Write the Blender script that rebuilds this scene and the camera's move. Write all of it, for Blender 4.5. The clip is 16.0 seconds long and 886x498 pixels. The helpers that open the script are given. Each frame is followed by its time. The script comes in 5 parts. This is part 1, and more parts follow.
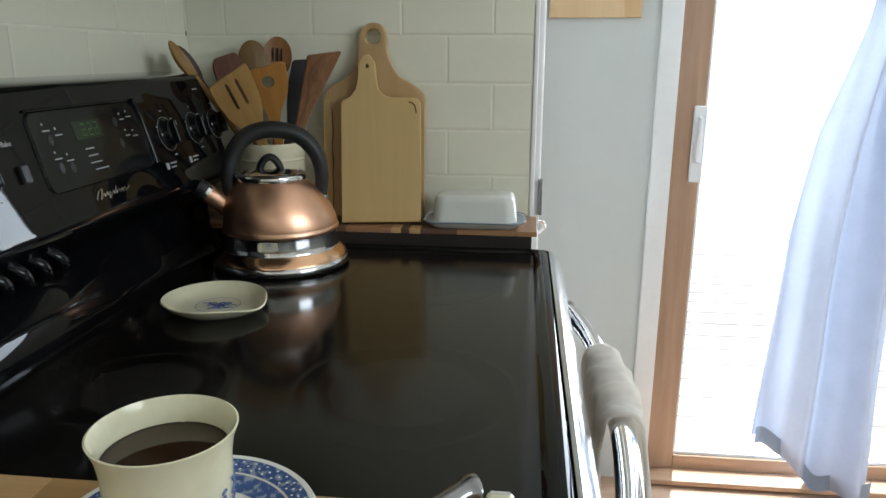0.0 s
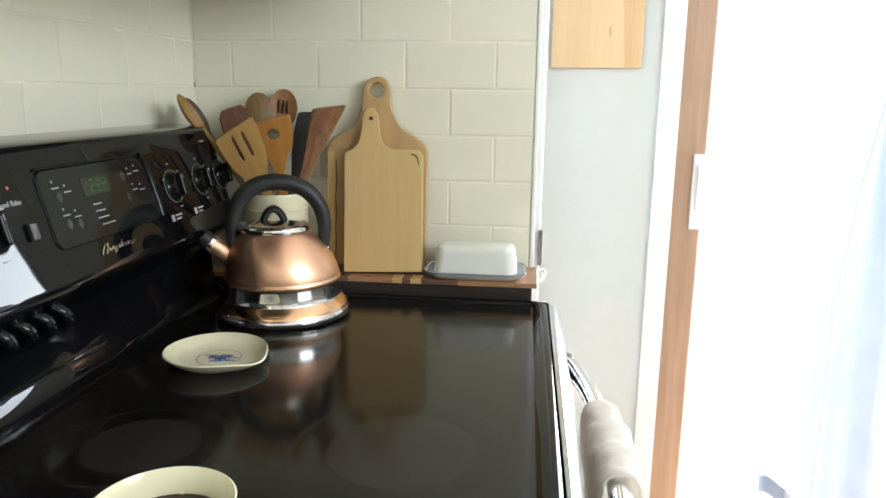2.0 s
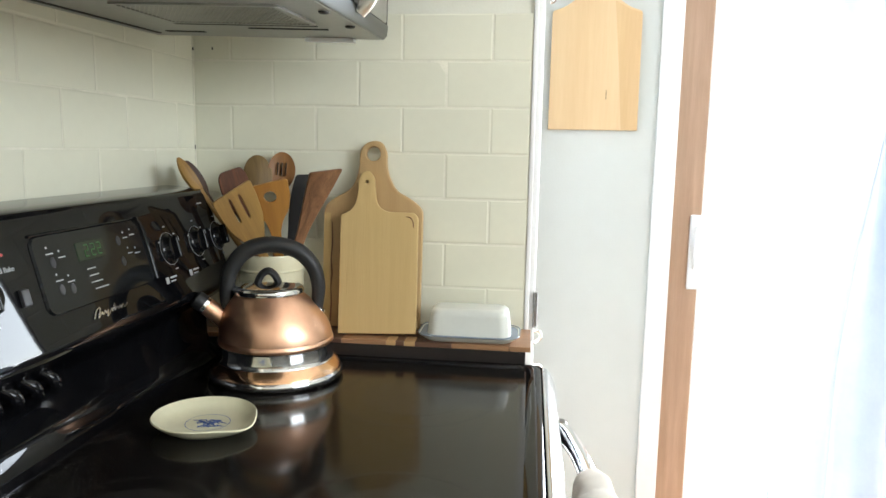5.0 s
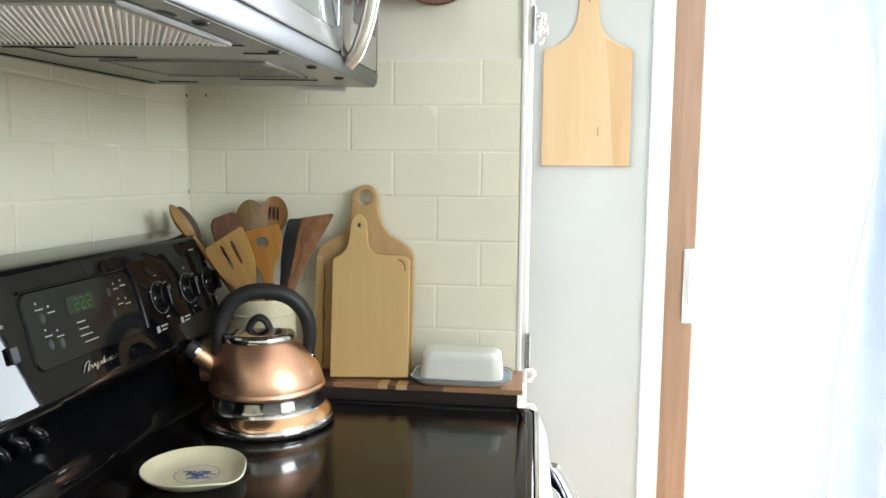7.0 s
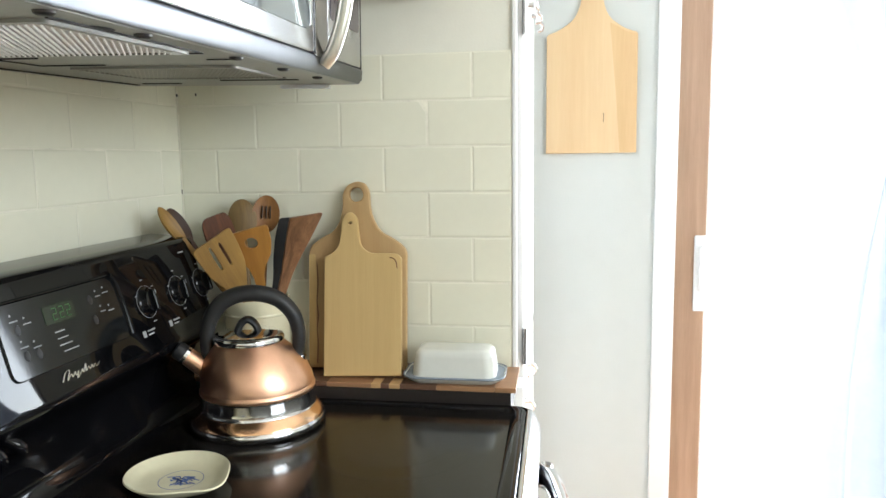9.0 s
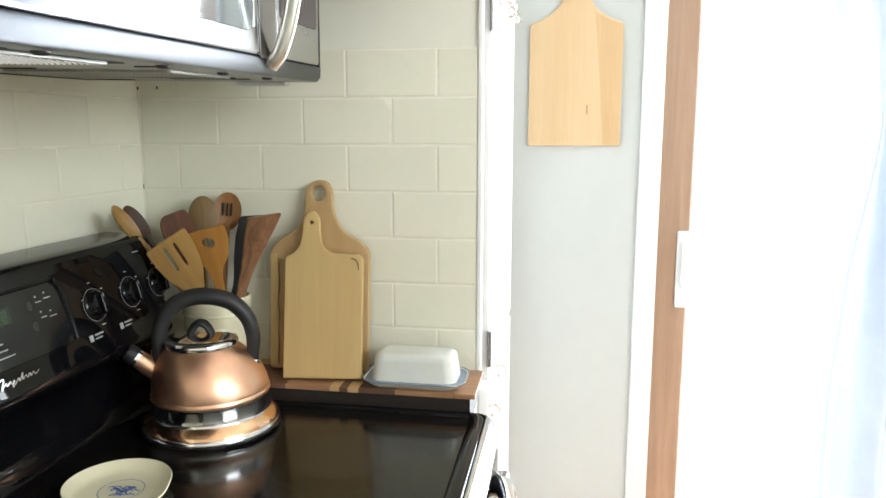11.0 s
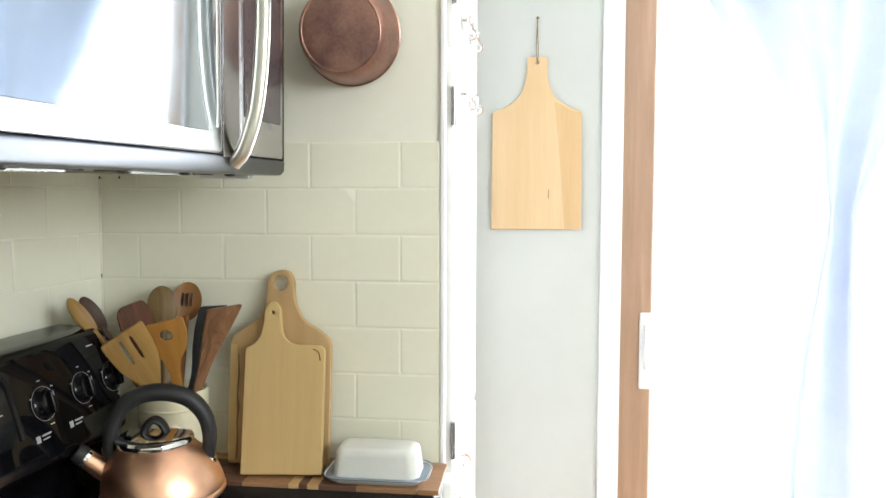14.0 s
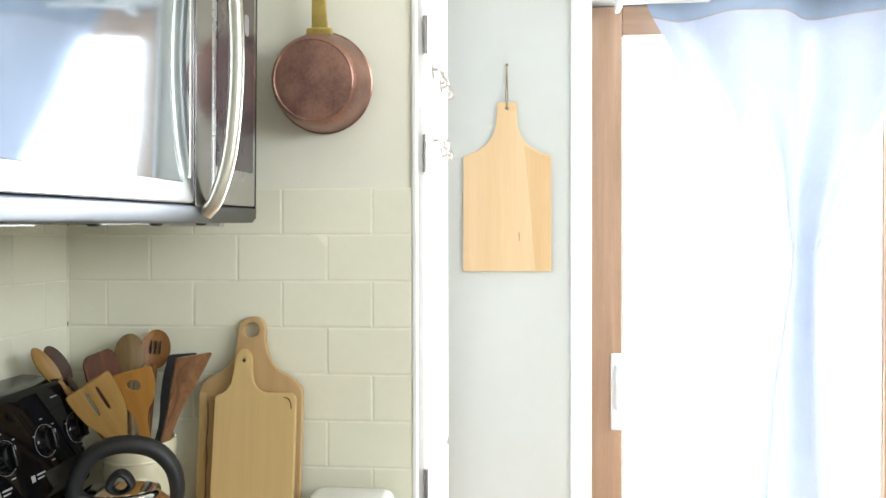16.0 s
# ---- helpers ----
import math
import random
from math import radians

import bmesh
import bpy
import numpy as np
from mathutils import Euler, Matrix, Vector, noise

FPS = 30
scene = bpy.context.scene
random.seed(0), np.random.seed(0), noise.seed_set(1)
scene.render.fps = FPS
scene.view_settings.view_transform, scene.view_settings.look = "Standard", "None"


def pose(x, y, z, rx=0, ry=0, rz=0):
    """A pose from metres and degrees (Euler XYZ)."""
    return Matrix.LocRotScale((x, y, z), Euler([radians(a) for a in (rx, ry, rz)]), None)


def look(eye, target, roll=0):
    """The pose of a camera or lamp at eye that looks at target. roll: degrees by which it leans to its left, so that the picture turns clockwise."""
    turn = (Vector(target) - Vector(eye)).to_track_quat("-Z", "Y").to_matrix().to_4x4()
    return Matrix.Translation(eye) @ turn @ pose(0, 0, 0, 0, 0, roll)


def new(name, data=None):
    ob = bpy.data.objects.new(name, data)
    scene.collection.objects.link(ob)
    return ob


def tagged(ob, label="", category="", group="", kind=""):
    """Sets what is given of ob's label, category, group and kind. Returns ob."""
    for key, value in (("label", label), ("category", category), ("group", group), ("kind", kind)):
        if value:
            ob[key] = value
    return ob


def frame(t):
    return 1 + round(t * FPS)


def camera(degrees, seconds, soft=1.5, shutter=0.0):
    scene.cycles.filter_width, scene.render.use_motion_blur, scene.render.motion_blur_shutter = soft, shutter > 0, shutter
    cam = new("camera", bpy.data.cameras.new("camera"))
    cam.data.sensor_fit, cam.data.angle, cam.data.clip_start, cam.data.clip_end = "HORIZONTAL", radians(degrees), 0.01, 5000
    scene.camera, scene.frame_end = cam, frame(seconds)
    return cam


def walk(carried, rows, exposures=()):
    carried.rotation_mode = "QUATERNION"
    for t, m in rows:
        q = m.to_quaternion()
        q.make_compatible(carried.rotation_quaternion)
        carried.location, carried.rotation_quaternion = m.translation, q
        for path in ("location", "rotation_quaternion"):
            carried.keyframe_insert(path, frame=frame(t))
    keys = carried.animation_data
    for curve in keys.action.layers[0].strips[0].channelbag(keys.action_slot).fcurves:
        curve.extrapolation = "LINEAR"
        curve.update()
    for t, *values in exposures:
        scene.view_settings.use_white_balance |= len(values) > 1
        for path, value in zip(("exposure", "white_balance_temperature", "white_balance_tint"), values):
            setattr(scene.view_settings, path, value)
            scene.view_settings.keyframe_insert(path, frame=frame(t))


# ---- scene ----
cam = camera(63.4, 16.0)
PATH = [
    (0, (0.585, -1.24, 1.207), (0.373, 0.68, 0.687), 0.1),
    (0.5, (0.588, -1.24, 1.217), (0.372, 0.683, 0.712), 0.1),
    (1, (0.588, -1.243, 1.218), (0.374, 0.689, 0.749), 0.0),
    (1.5, (0.589, -1.244, 1.225), (0.371, 0.694, 0.782), 0.3),
    (2, (0.588, -1.244, 1.233), (0.366, 0.698, 0.81), 0.6),
    (2.5, (0.592, -1.243, 1.234), (0.361, 0.702, 0.827), 0.7),
    (3, (0.595, -1.242, 1.238), (0.36, 0.706, 0.847), 0.8),
    (3.5, (0.597, -1.243, 1.244), (0.361, 0.709, 0.874), 1.0),
    (4, (0.6, -1.243, 1.246), (0.368, 0.714, 0.906), 1.1),
    (6.5, (0.61, -1.247, 1.273), (0.368, 0.726, 1.051), 0.8),
    (7, (0.618, -1.246, 1.281), (0.379, 0.729, 1.071), 0.5),
    (7.5, (0.627, -1.243, 1.283), (0.379, 0.731, 1.083), -0.3),
    (8, (0.636, -1.235, 1.286), (0.371, 0.737, 1.077), -0.7),
    (8.5, (0.651, -1.228, 1.288), (0.358, 0.737, 1.056), -1.1),
    (9, (0.673, -1.22, 1.302), (0.362, 0.739, 1.045), -0.8),
    (11.5, (0.743, -1.176, 1.342), (0.428, 0.772, 1.018), 0.2),
    (12, (0.745, -1.176, 1.347), (0.453, 0.782, 1.064), 0.3),
    (12.5, (0.749, -1.175, 1.358), (0.466, 0.79, 1.117), 0.4),
    (13, (0.752, -1.175, 1.359), (0.483, 0.797, 1.166), 0.1),
    (13.5, (0.748, -1.175, 1.363), (0.498, 0.803, 1.209), 0.1),
    (14, (0.744, -1.177, 1.371), (0.508, 0.805, 1.246), 0.1),
    (14.5, (0.746, -1.18, 1.374), (0.531, 0.806, 1.282), 0.2),
    (15, (0.748, -1.18, 1.368), (0.556, 0.81, 1.312), -0.0),
    (15.5, (0.751, -1.183, 1.38), (0.575, 0.809, 1.338), 0.2),
    (16, (0.745, -1.184, 1.385), (0.586, 0.81, 1.364), -0.1),
]
EXPOSURES = [(0.0, 0.95, 6080, 7.5), (0.6, 0.97, 6080, 7.5), (1.0, 0.93, 6220, 8.3), (1.5, 1.50, 6320, 9.3), (2.0, 1.85, 6320, 9.3), (3.0, 1.90, 6320, 9.3), (4.2, 1.88, 6320, 9.3),
             (9.0, 1.86, 6320, 9.3), (12.0, 1.86, 6430, 9.5), (16.0, 1.86, 6430, 9.5)]
walk(cam, [(t, look(eye, target, roll)) for t, eye, target, roll in PATH],
     exposures=EXPOSURES)

# ---------------------------------------------------------------- light
world = bpy.data.worlds.new("sky")
scene.world = world
world.use_nodes = True
wn = world.node_tree.nodes
sky = wn.new("ShaderNodeTexSky")
sky.sky_type = "NISHITA"
sky.sun_disc = False
sky.sun_elevation = radians(55)
sky.sun_rotation = radians(25)
sky.air_density, sky.dust_density = 0.7, 0.6
wn["Background"].inputs["Strength"].default_value = 0.15
world.node_tree.links.new(sky.outputs["Color"], wn["Background"].inputs["Color"])


def lamp(name, kind, m, energy, colour, size=(1, 1)):
    data = bpy.data.lights.new(name, kind)
    data.energy, data.color = energy, colour
    if kind == "AREA":
        data.shape, data.size, data.size_y = "RECTANGLE", size[0], size[1]
    ob = new(name, data)
    ob.matrix_world = m
    return ob


sun = lamp("sun", "SUN", look((1.9, 3.6, 5.6), (1.2, 0.6, 0.0)), 5.0, (1.0, 0.95, 0.87))
sun.data.angle = radians(0.6)
# daylight standing in the two openings: the glazed door and the window in the east wall
lamp("door_daylight", "AREA", look((1.42, 0.90, 0.99), (1.42, -0.2, 0.97)), 36, (0.92, 0.97, 1.0), (0.86, 2.04))
lamp("window_daylight", "AREA", look((2.69, -1.62, 1.86), (0.3, -0.25, 1.0)), 13.0, (0.95, 0.985, 0.965), (1.35, 0.84))

# ---------------------------------------------------------------- materials


def mat(name, colour, rough=0.5, metal=0.0, vary=0.06, scale=12.0, bump=0.0, bscale=120.0, stretch=(1, 1, 1),
        coat=0.0, dark=None, island=0.0, spec=0.5, rvary=0.08):
    """A principled material with colour wear at two scales, roughness wear and fine relief."""
    m = bpy.data.materials.new(name)
    m.use_nodes = True
    n, l = m.node_tree.nodes, m.node_tree.links
    b = n["Principled BSDF"]
    b.inputs["Metallic"].default_value = metal
    b.inputs["Coat Weight"].default_value = coat
    b.inputs["Coat Roughness"].default_value = 0.08
    b.inputs["Specular IOR Level"].default_value = spec
    tc = n.new("ShaderNodeTexCoord")
    mp = n.new("ShaderNodeMapping")
    mp.inputs["Scale"].default_value = stretch
    l.new(tc.outputs["Object"], mp.inputs["Vector"])
    big = n.new("ShaderNodeTexNoise")
    big.inputs["Scale"].default_value = scale
    big.inputs["Detail"].default_value = 5
    l.new(mp.outputs["Vector"], big.inputs["Vector"])
    fine = n.new("ShaderNodeTexNoise")
    fine.inputs["Scale"].default_value = scale * 9
    fine.inputs["Detail"].default_value = 3
    l.new(mp.outputs["Vector"], fine.inputs["Vector"])
    add = n.new("ShaderNodeMath")
    add.operation = "MULTIPLY_ADD"
    add.inputs[1].default_value = 0.35
    l.new(fine.outputs["Fac"], add.inputs[0])
    l.new(big.outputs["Fac"], add.inputs[2])
    ramp = n.new("ShaderNodeMapRange")
    ramp.inputs["From Min"].default_value, ramp.inputs["From Max"].default_value = 0.4, 0.95
    l.new(add.outputs[0], ramp.inputs["Value"])
    mix = n.new("ShaderNodeMix")
    mix.data_type = "RGBA"
    c0 = dark or tuple(c * (1 - 2 * vary) for c in colour)
    mix.inputs["A"].default_value = (*c0, 1)
    mix.inputs["B"].default_value = (*[min(1, c * (1 + vary)) for c in colour], 1)
    l.new(ramp.outputs["Result"], mix.inputs["Factor"])
    out = mix.outputs["Result"]
    if island:
        info = n.new("ShaderNodeObjectInfo")
        hsv = n.new("ShaderNodeHueSaturation")
        mr = n.new("ShaderNodeMapRange")
        mr.inputs["To Min"].default_value, mr.inputs["To Max"].default_value = 1 - island, 1 + island
        l.new(info.outputs["Random"], mr.inputs["Value"])
        l.new(mr.outputs["Result"], hsv.inputs["Value"])
        l.new(out, hsv.inputs["Color"])
        out = hsv.outputs["Color"]
    l.new(out, b.inputs["Base Color"])
    rr = n.new("ShaderNodeMapRange")
    rr.inputs["To Min"].default_value, rr.inputs["To Max"].default_value = max(0.0, rough - rvary * rough), min(1, rough + rvary)
    l.new(big.outputs["Fac"], rr.inputs["Value"])
    l.new(rr.outputs["Result"], b.inputs["Roughness"])
    if bump:
        bn = n.new("ShaderNodeTexNoise")
        bn.inputs["Scale"].default_value = bscale
        bn.inputs["Detail"].default_value = 3
        l.new(mp.outputs["Vector"], bn.inputs["Vector"])
        bp = n.new("ShaderNodeBump")
        bp.inputs["Strength"].default_value = min(1, bump)
        bp.inputs["Distance"].default_value = 0.002
        l.new(bn.outputs["Fac"], bp.inputs["Height"])
        l.new(bp.outputs["Normal"], b.inputs["Normal"])
    return m


def wood(name, light, dark, along="z", rough=0.5, grain=1.0, rings=0.5, bump=0.12, island=0.0):
    """Wood with streaks along one axis and broad figure."""
    m = mat(name, light, rough, 0, 0.1, 6.0, bump, 60.0, island=island)
    n, l = m.node_tree.nodes, m.node_tree.links
    st = {"x": (0.06, 1, 1), "y": (1, 0.06, 1), "z": (1, 1, 0.06)}[along]
    mp = [q for q in n if q.type == "MAPPING"][0]
    mp.inputs["Scale"].default_value = [s * 14 * grain for s in st]
    for q in n:
        if q.type == "TEX_NOISE":
            q.inputs["Scale"].default_value = q.inputs["Scale"].default_value * 0.45
            q.inputs["Distortion"].default_value = rings
    mix = [q for q in n if q.type == "MIX"][0]
    mix.inputs["A"].default_value = (*dark, 1)
    mix.inputs["B"].default_value = (*light, 1)
    return m


def cloth(name, colour, through_light, weave=900.0):
    m = mat(name, colour, 0.85, 0, 0.05, 9.0, 0.25, weave, rvary=0.05)
    if through_light:
        n, l = m.node_tree.nodes, m.node_tree.links
        b, o = n["Principled BSDF"], n["Material Output"]
        t = n.new("ShaderNodeBsdfTranslucent")
        t.inputs["Color"].default_value = (*colour, 1)
        mx = n.new("ShaderNodeMixShader")
        mx.inputs["Fac"].default_value = through_light
        l.new(b.outputs["BSDF"], mx.inputs[1])
        l.new(t.outputs["BSDF"], mx.inputs[2])
        l.new(mx.outputs["Shader"], o.inputs["Surface"])
    return m


def glow(name, colour, strength):
    m = mat(name, colour, 0.4)
    b = m.node_tree.nodes["Principled BSDF"]
    b.inputs["Emission Color"].default_value = (*colour, 1)
    b.inputs["Emission Strength"].default_value = strength
    return m


def clear_glass(name):
    m = bpy.data.materials.new(name)
    m.use_nodes = True
    n, l = m.node_tree.nodes, m.node_tree.links
    tr, gl, mx = n.new("ShaderNodeBsdfTransparent"), n.new("ShaderNodeBsdfGlossy"), n.new("ShaderNodeMixShader")
    gl.inputs["Roughness"].default_value = 0.02
    fr = n.new("ShaderNodeFresnel")
    fr.inputs["IOR"].default_value = 1.35
    l.new(fr.outputs["Fac"], mx.inputs["Fac"])
    l.new(tr.outputs["BSDF"], mx.inputs[1])
    l.new(gl.outputs["BSDF"], mx.inputs[2])
    l.new(mx.outputs["Shader"], n["Material Output"].inputs["Surface"])
    return m


TILE = mat("glazed_cream_tile", (0.782, 0.768, 0.63), 0.075, 0, 0.02, 7.0, 0.06, 26.0, island=0.018)
GROUT = mat("grout", (0.81, 0.785, 0.66), 0.9, 0, 0.08, 30.0, 0.3, 300.0)
CREAM = mat("cream_wall_paint", (0.775, 0.765, 0.665), 0.55, 0, 0.02, 4.0, 0.12, 220.0)
ROOM = mat("pale_room_wall_paint", (0.56, 0.56, 0.51), 0.7, 0, 0.03, 4.0, 0.12, 220.0)
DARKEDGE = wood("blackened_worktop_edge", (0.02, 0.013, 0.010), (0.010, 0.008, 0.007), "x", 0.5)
# darker copy of the filter mesh: the far filter's shade put into colour
FILTER_SHADED = mat("shaded_filter_mesh", (0.45, 0.44, 0.40), 0.45, 0.8, 0.15, 60.0, 0.4, 500.0)
HALL = mat("cool_white_wall_paint", (0.555, 0.588, 0.576), 0.6, 0, 0.02, 3.0, 0.12, 220.0)
TRIM = mat("white_trim_paint", (0.79, 0.81, 0.82), 0.4, 0, 0.03, 6.0, 0.08, 90.0)
GLOSSWHITE = mat("white_gloss_cabinet_paint", (0.83, 0.83, 0.82), 0.28, 0, 0.02, 5.0, 0.08, 60.0)
CEIL = mat("ceiling_paint", (0.76, 0.75, 0.72), 0.8, 0, 0.02, 4.0, 0.1, 150.0)
FLOOR = wood("pale_floor_boards", (0.52, 0.36, 0.26), (0.36, 0.23, 0.15), "x", 0.42, island=0.12)
DOORWOOD = wood("stained_door_wood", (0.50, 0.335, 0.23), (0.36, 0.225, 0.145), "z", 0.45)
DOORWOOD_X = wood("stained_rail_wood", (0.50, 0.335, 0.22), (0.36, 0.225, 0.14), "x", 0.45)
BLACK = mat("black_porcelain_enamel", (0.005, 0.005, 0.006), 0.02, 0, 0.2, 9.0, 0.006, 40.0, spec=0.23, rvary=0.012)
COOKGLASS = mat("black_cooktop_glass", (0.0075, 0.0065, 0.0058), 0.10, 0, 0.25, 14.0, 0.0, coat=0.0, spec=0.38, rvary=0.05)
PANELBLACK = mat("satin_black_panel", (0.009, 0.010, 0.011), 0.07, 0, 0.2, 14.0, spec=0.30, rvary=0.03)
RING = mat("printed_burner_ring", (0.0145, 0.013, 0.0118), 0.15, 0, 0.3, 300.0, spec=0.38)
RINGFILL = mat("printed_burner_zone", (0.018, 0.0162, 0.0147), 0.15, 0, 0.35, 700.0, spec=0.38, rvary=0.05)
BLACKPLASTIC = mat("black_plastic", (0.018, 0.018, 0.019), 0.38, 0, 0.15, 30.0, 0.08, 300.0)
KEYPAD = mat("purple_grey_keypad", (0.10, 0.085, 0.095), 0.16, 0.3, 0.1, 14.0)
RUBBER = mat("black_soft_grip", (0.015, 0.015, 0.016), 0.5, 0, 0.15, 40.0, 0.1, 400.0)
PRINT = mat("grey_panel_print", (0.33, 0.34, 0.34), 0.5)
CHROME = mat("chrome", (0.82, 0.82, 0.83), 0.06, 1.0, 0.03, 20.0)
STEEL = mat("brushed_stainless_steel", (0.39, 0.395, 0.41), 0.14, 1.0, 0.04, 8.0, 0.03, 400.0, stretch=(1, 0.05, 1))
DARKSTEEL = mat("dark_polished_trim", (0.30, 0.29, 0.29), 0.12, 1.0, 0.06, 10.0)
TRIMSTEEL = mat("polished_front_trim", (0.62, 0.64, 0.67), 0.10, 1.0, 0.05, 10.0)
COLUMN = mat("satin_column_steel", (0.50, 0.50, 0.50), 0.24, 1.0, 0.05, 8.0, 0.02, 400.0)
SATIN = mat("satin_nickel_handle", (0.56, 0.545, 0.48), 0.26, 1.0, 0.05, 12.0, 0.02, 500.0)
MWGLASS = mat("smoked_mirror_glass", (0.46, 0.52, 0.57), 0.015, 0.85, 0.03, 10.0)
MWBOTTOM = mat("grey_painted_sheet_metal", (0.27, 0.27, 0.25), 0.32, 0.55, 0.12, 14.0, 0.04, 90.0)
# near-white and less metallic: the near filter's glints put into its colour
FILTER = mat("aluminium_filter_mesh", (0.98, 0.98, 0.97), 0.30, 0.35, 0.10, 90.0, 0.8, 260.0)
DARK = mat("dark_recess", (0.02, 0.02, 0.02), 0.7)
COPPER = mat("polished_copper", (0.88, 0.56, 0.39), 0.34, 1.0, 0.10, 9.0, 0.03, 300.0, dark=(0.78, 0.45, 0.29))
HEATCOPPER = mat("heat_tinted_copper", (0.88, 0.57, 0.34), 0.14, 1.0, 0.12, 14.0, 0.02, 300.0, dark=(0.80, 0.44, 0.26))
OLDCOPPER = mat("tarnished_copper", (0.36, 0.20, 0.15), 0.36, 0.85, 0.25, 22.0, 0.1, 200.0, dark=(0.17, 0.095, 0.085))
BRASS = mat("aged_brass", (0.62, 0.47, 0.15), 0.35, 1.0, 0.15, 30.0, 0.06, 200.0)
MAPLE = wood("pale_maple", (0.60, 0.43, 0.19), (0.52, 0.355, 0.145), "z", 0.55, 0.45, 1.1)
BEECH = wood("worn_beech", (0.51, 0.345, 0.165), (0.42, 0.265, 0.115), "z", 0.55, 0.5, 1.1)
HANGWOOD = wood("honey_maple", (0.69, 0.518, 0.31), (0.62, 0.435, 0.24), "z", 0.45, 0.7, 0.3)
HANGWOOD2 = wood("honey_maple_dark_stave", (0.64, 0.45, 0.24), (0.54, 0.35, 0.175), "z", 0.45, 0.7, 0.3)
BAMBOO = wood("bamboo", (0.47, 0.23, 0.045), (0.30, 0.125, 0.028), "z", 0.42, 1.0, 0.4)
OLIVE = wood("pale_spoon_wood", (0.38, 0.222, 0.055), (0.20, 0.105, 0.028), "z", 0.5, 1.2, 0.6)
WALNUT = wood("dark_spoon_wood", (0.085, 0.042, 0.024), (0.045, 0.022, 0.014), "z", 0.62, 1.6, 0.9)
BROWNWOOD = wood("brown_paddle_wood", (0.34, 0.175, 0.085), (0.085, 0.038, 0.022), "z", 0.32, 1.3, 1.6)
WEATHERED = wood("weathered_spoon_wood", (0.25, 0.158, 0.055), (0.12, 0.072, 0.028), "z", 0.55, 1.3, 0.8)
TAWNY = wood("tawny_spoon_wood", (0.33, 0.150, 0.040), (0.18, 0.075, 0.022), "z", 0.5, 1.2, 0.4)
REDWOOD = wood("red_brown_spoon_wood", (0.15, 0.055, 0.026), (0.045, 0.019, 0.011), "z", 0.8, 1.6, 1.0)
BLOCKS = [wood("counter_stave_a", (0.40, 0.22, 0.11), (0.24, 0.12, 0.06), "x", 0.35, 1.0, 0.4),
          wood("counter_stave_b", (0.17, 0.085, 0.05), (0.09, 0.045, 0.03), "x", 0.35, 1.0, 0.4),
          wood("counter_stave_c", (0.60, 0.40, 0.19), (0.45, 0.27, 0.12), "x", 0.35, 1.0, 0.4),
          wood("counter_stave_d", (0.48, 0.30, 0.12), (0.30, 0.165, 0.065), "x", 0.35, 1.0, 0.4)]
CREAMWARE = mat("cream_glazed_stoneware", (0.725, 0.69, 0.495), 0.09, 0, 0.04, 20.0, 0.04, 60.0)
WHITEWARE = mat("white_glazed_ceramic", (0.82, 0.81, 0.76), 0.12, 0, 0.03, 20.0, 0.03, 50.0)
ENAMEL = mat("white_enamel", (0.68, 0.69, 0.64), 0.18, 0, 0.03, 20.0, 0.03, 50.0)
BLUE = mat("blue_transfer_print", (0.035, 0.070, 0.23), 0.16, 0, 0.6, 260.0, dark=(0.20, 0.26, 0.46))
WILLOW = mat("willow_transfer_print", (0.050, 0.085, 0.215), 0.14, 0, 0.3, 210.0, dark=(0.30, 0.36, 0.47))
for q in WILLOW.node_tree.nodes:      # crisp edges between print and glaze
    if q.type == "MAP_RANGE" and q.inputs["From Min"].default_value > 0.3:
        q.inputs["From Min"].default_value, q.inputs["From Max"].default_value = 0.60, 0.66
GREYRIM = mat("grey_blue_enamel_rim", (0.20, 0.24, 0.30), 0.2)
COFFEE = mat("black_coffee", (0.028, 0.013, 0.007), 0.03, 0, 0.1, 20.0)
CURTAIN = cloth("pale_blue_curtain_cloth", (0.415, 0.46, 0.57), 0.068)
HEM = cloth("pale_blue_curtain_hem", (0.27, 0.34, 0.45), 0.08)
TOWEL = cloth("oatmeal_linen", (0.90, 0.86, 0.80), 0.48, 700.0)
TWINE = mat("jute_twine", (0.30, 0.22, 0.13), 0.9, 0, 0.2, 200.0)
LCD = glow("green_display", (0.03, 0.11, 0.025), 0.02)
LCDOFF = mat("display_window", (0.012, 0.026, 0.011), 0.12)
PANE = clear_glass("window_glass")
DECK = wood("sun_bleached_deck", (0.54, 0.51, 0.475), (0.45, 0.42, 0.39), "x", 0.8, island=0.1)
GROUND = mat("pale_gravel_ground", (0.62, 0.61, 0.58), 0.95, 0, 0.2, 3.0, 0.3, 40.0)

# ---------------------------------------------------------------- mesh tools


def link(name, bm, material, smooth=True):
    me = bpy.data.meshes.new(name)
    bmesh.ops.recalc_face_normals(bm, faces=bm.faces)
    bm.to_mesh(me)
    bm.free()
    for q in (material if isinstance(material, (list, tuple)) else [material]):
        me.materials.append(q)
    if smooth:
        me.shade_smooth()
        me.set_sharp_from_angle(angle=radians(38))
    return new(name, me)


def part(name, bm, material, parent, label="", m=None):
    ob = link(name, bm, material)
    ob.parent = parent
    if name != "tile":
        ob.modifiers.new("even_shading", "WEIGHTED_NORMAL").keep_sharp = True
    if m is not None:
        ob.matrix_basis = m
    return tagged(ob, label)


def thing(name, at, label, category, group="", kind="", rz=0.0):
    ob = new(name)
    ob.empty_display_size = 0.05
    ob.matrix_basis = pose(*at, 0, 0, rz)
    return tagged(ob, label, category, group, kind)


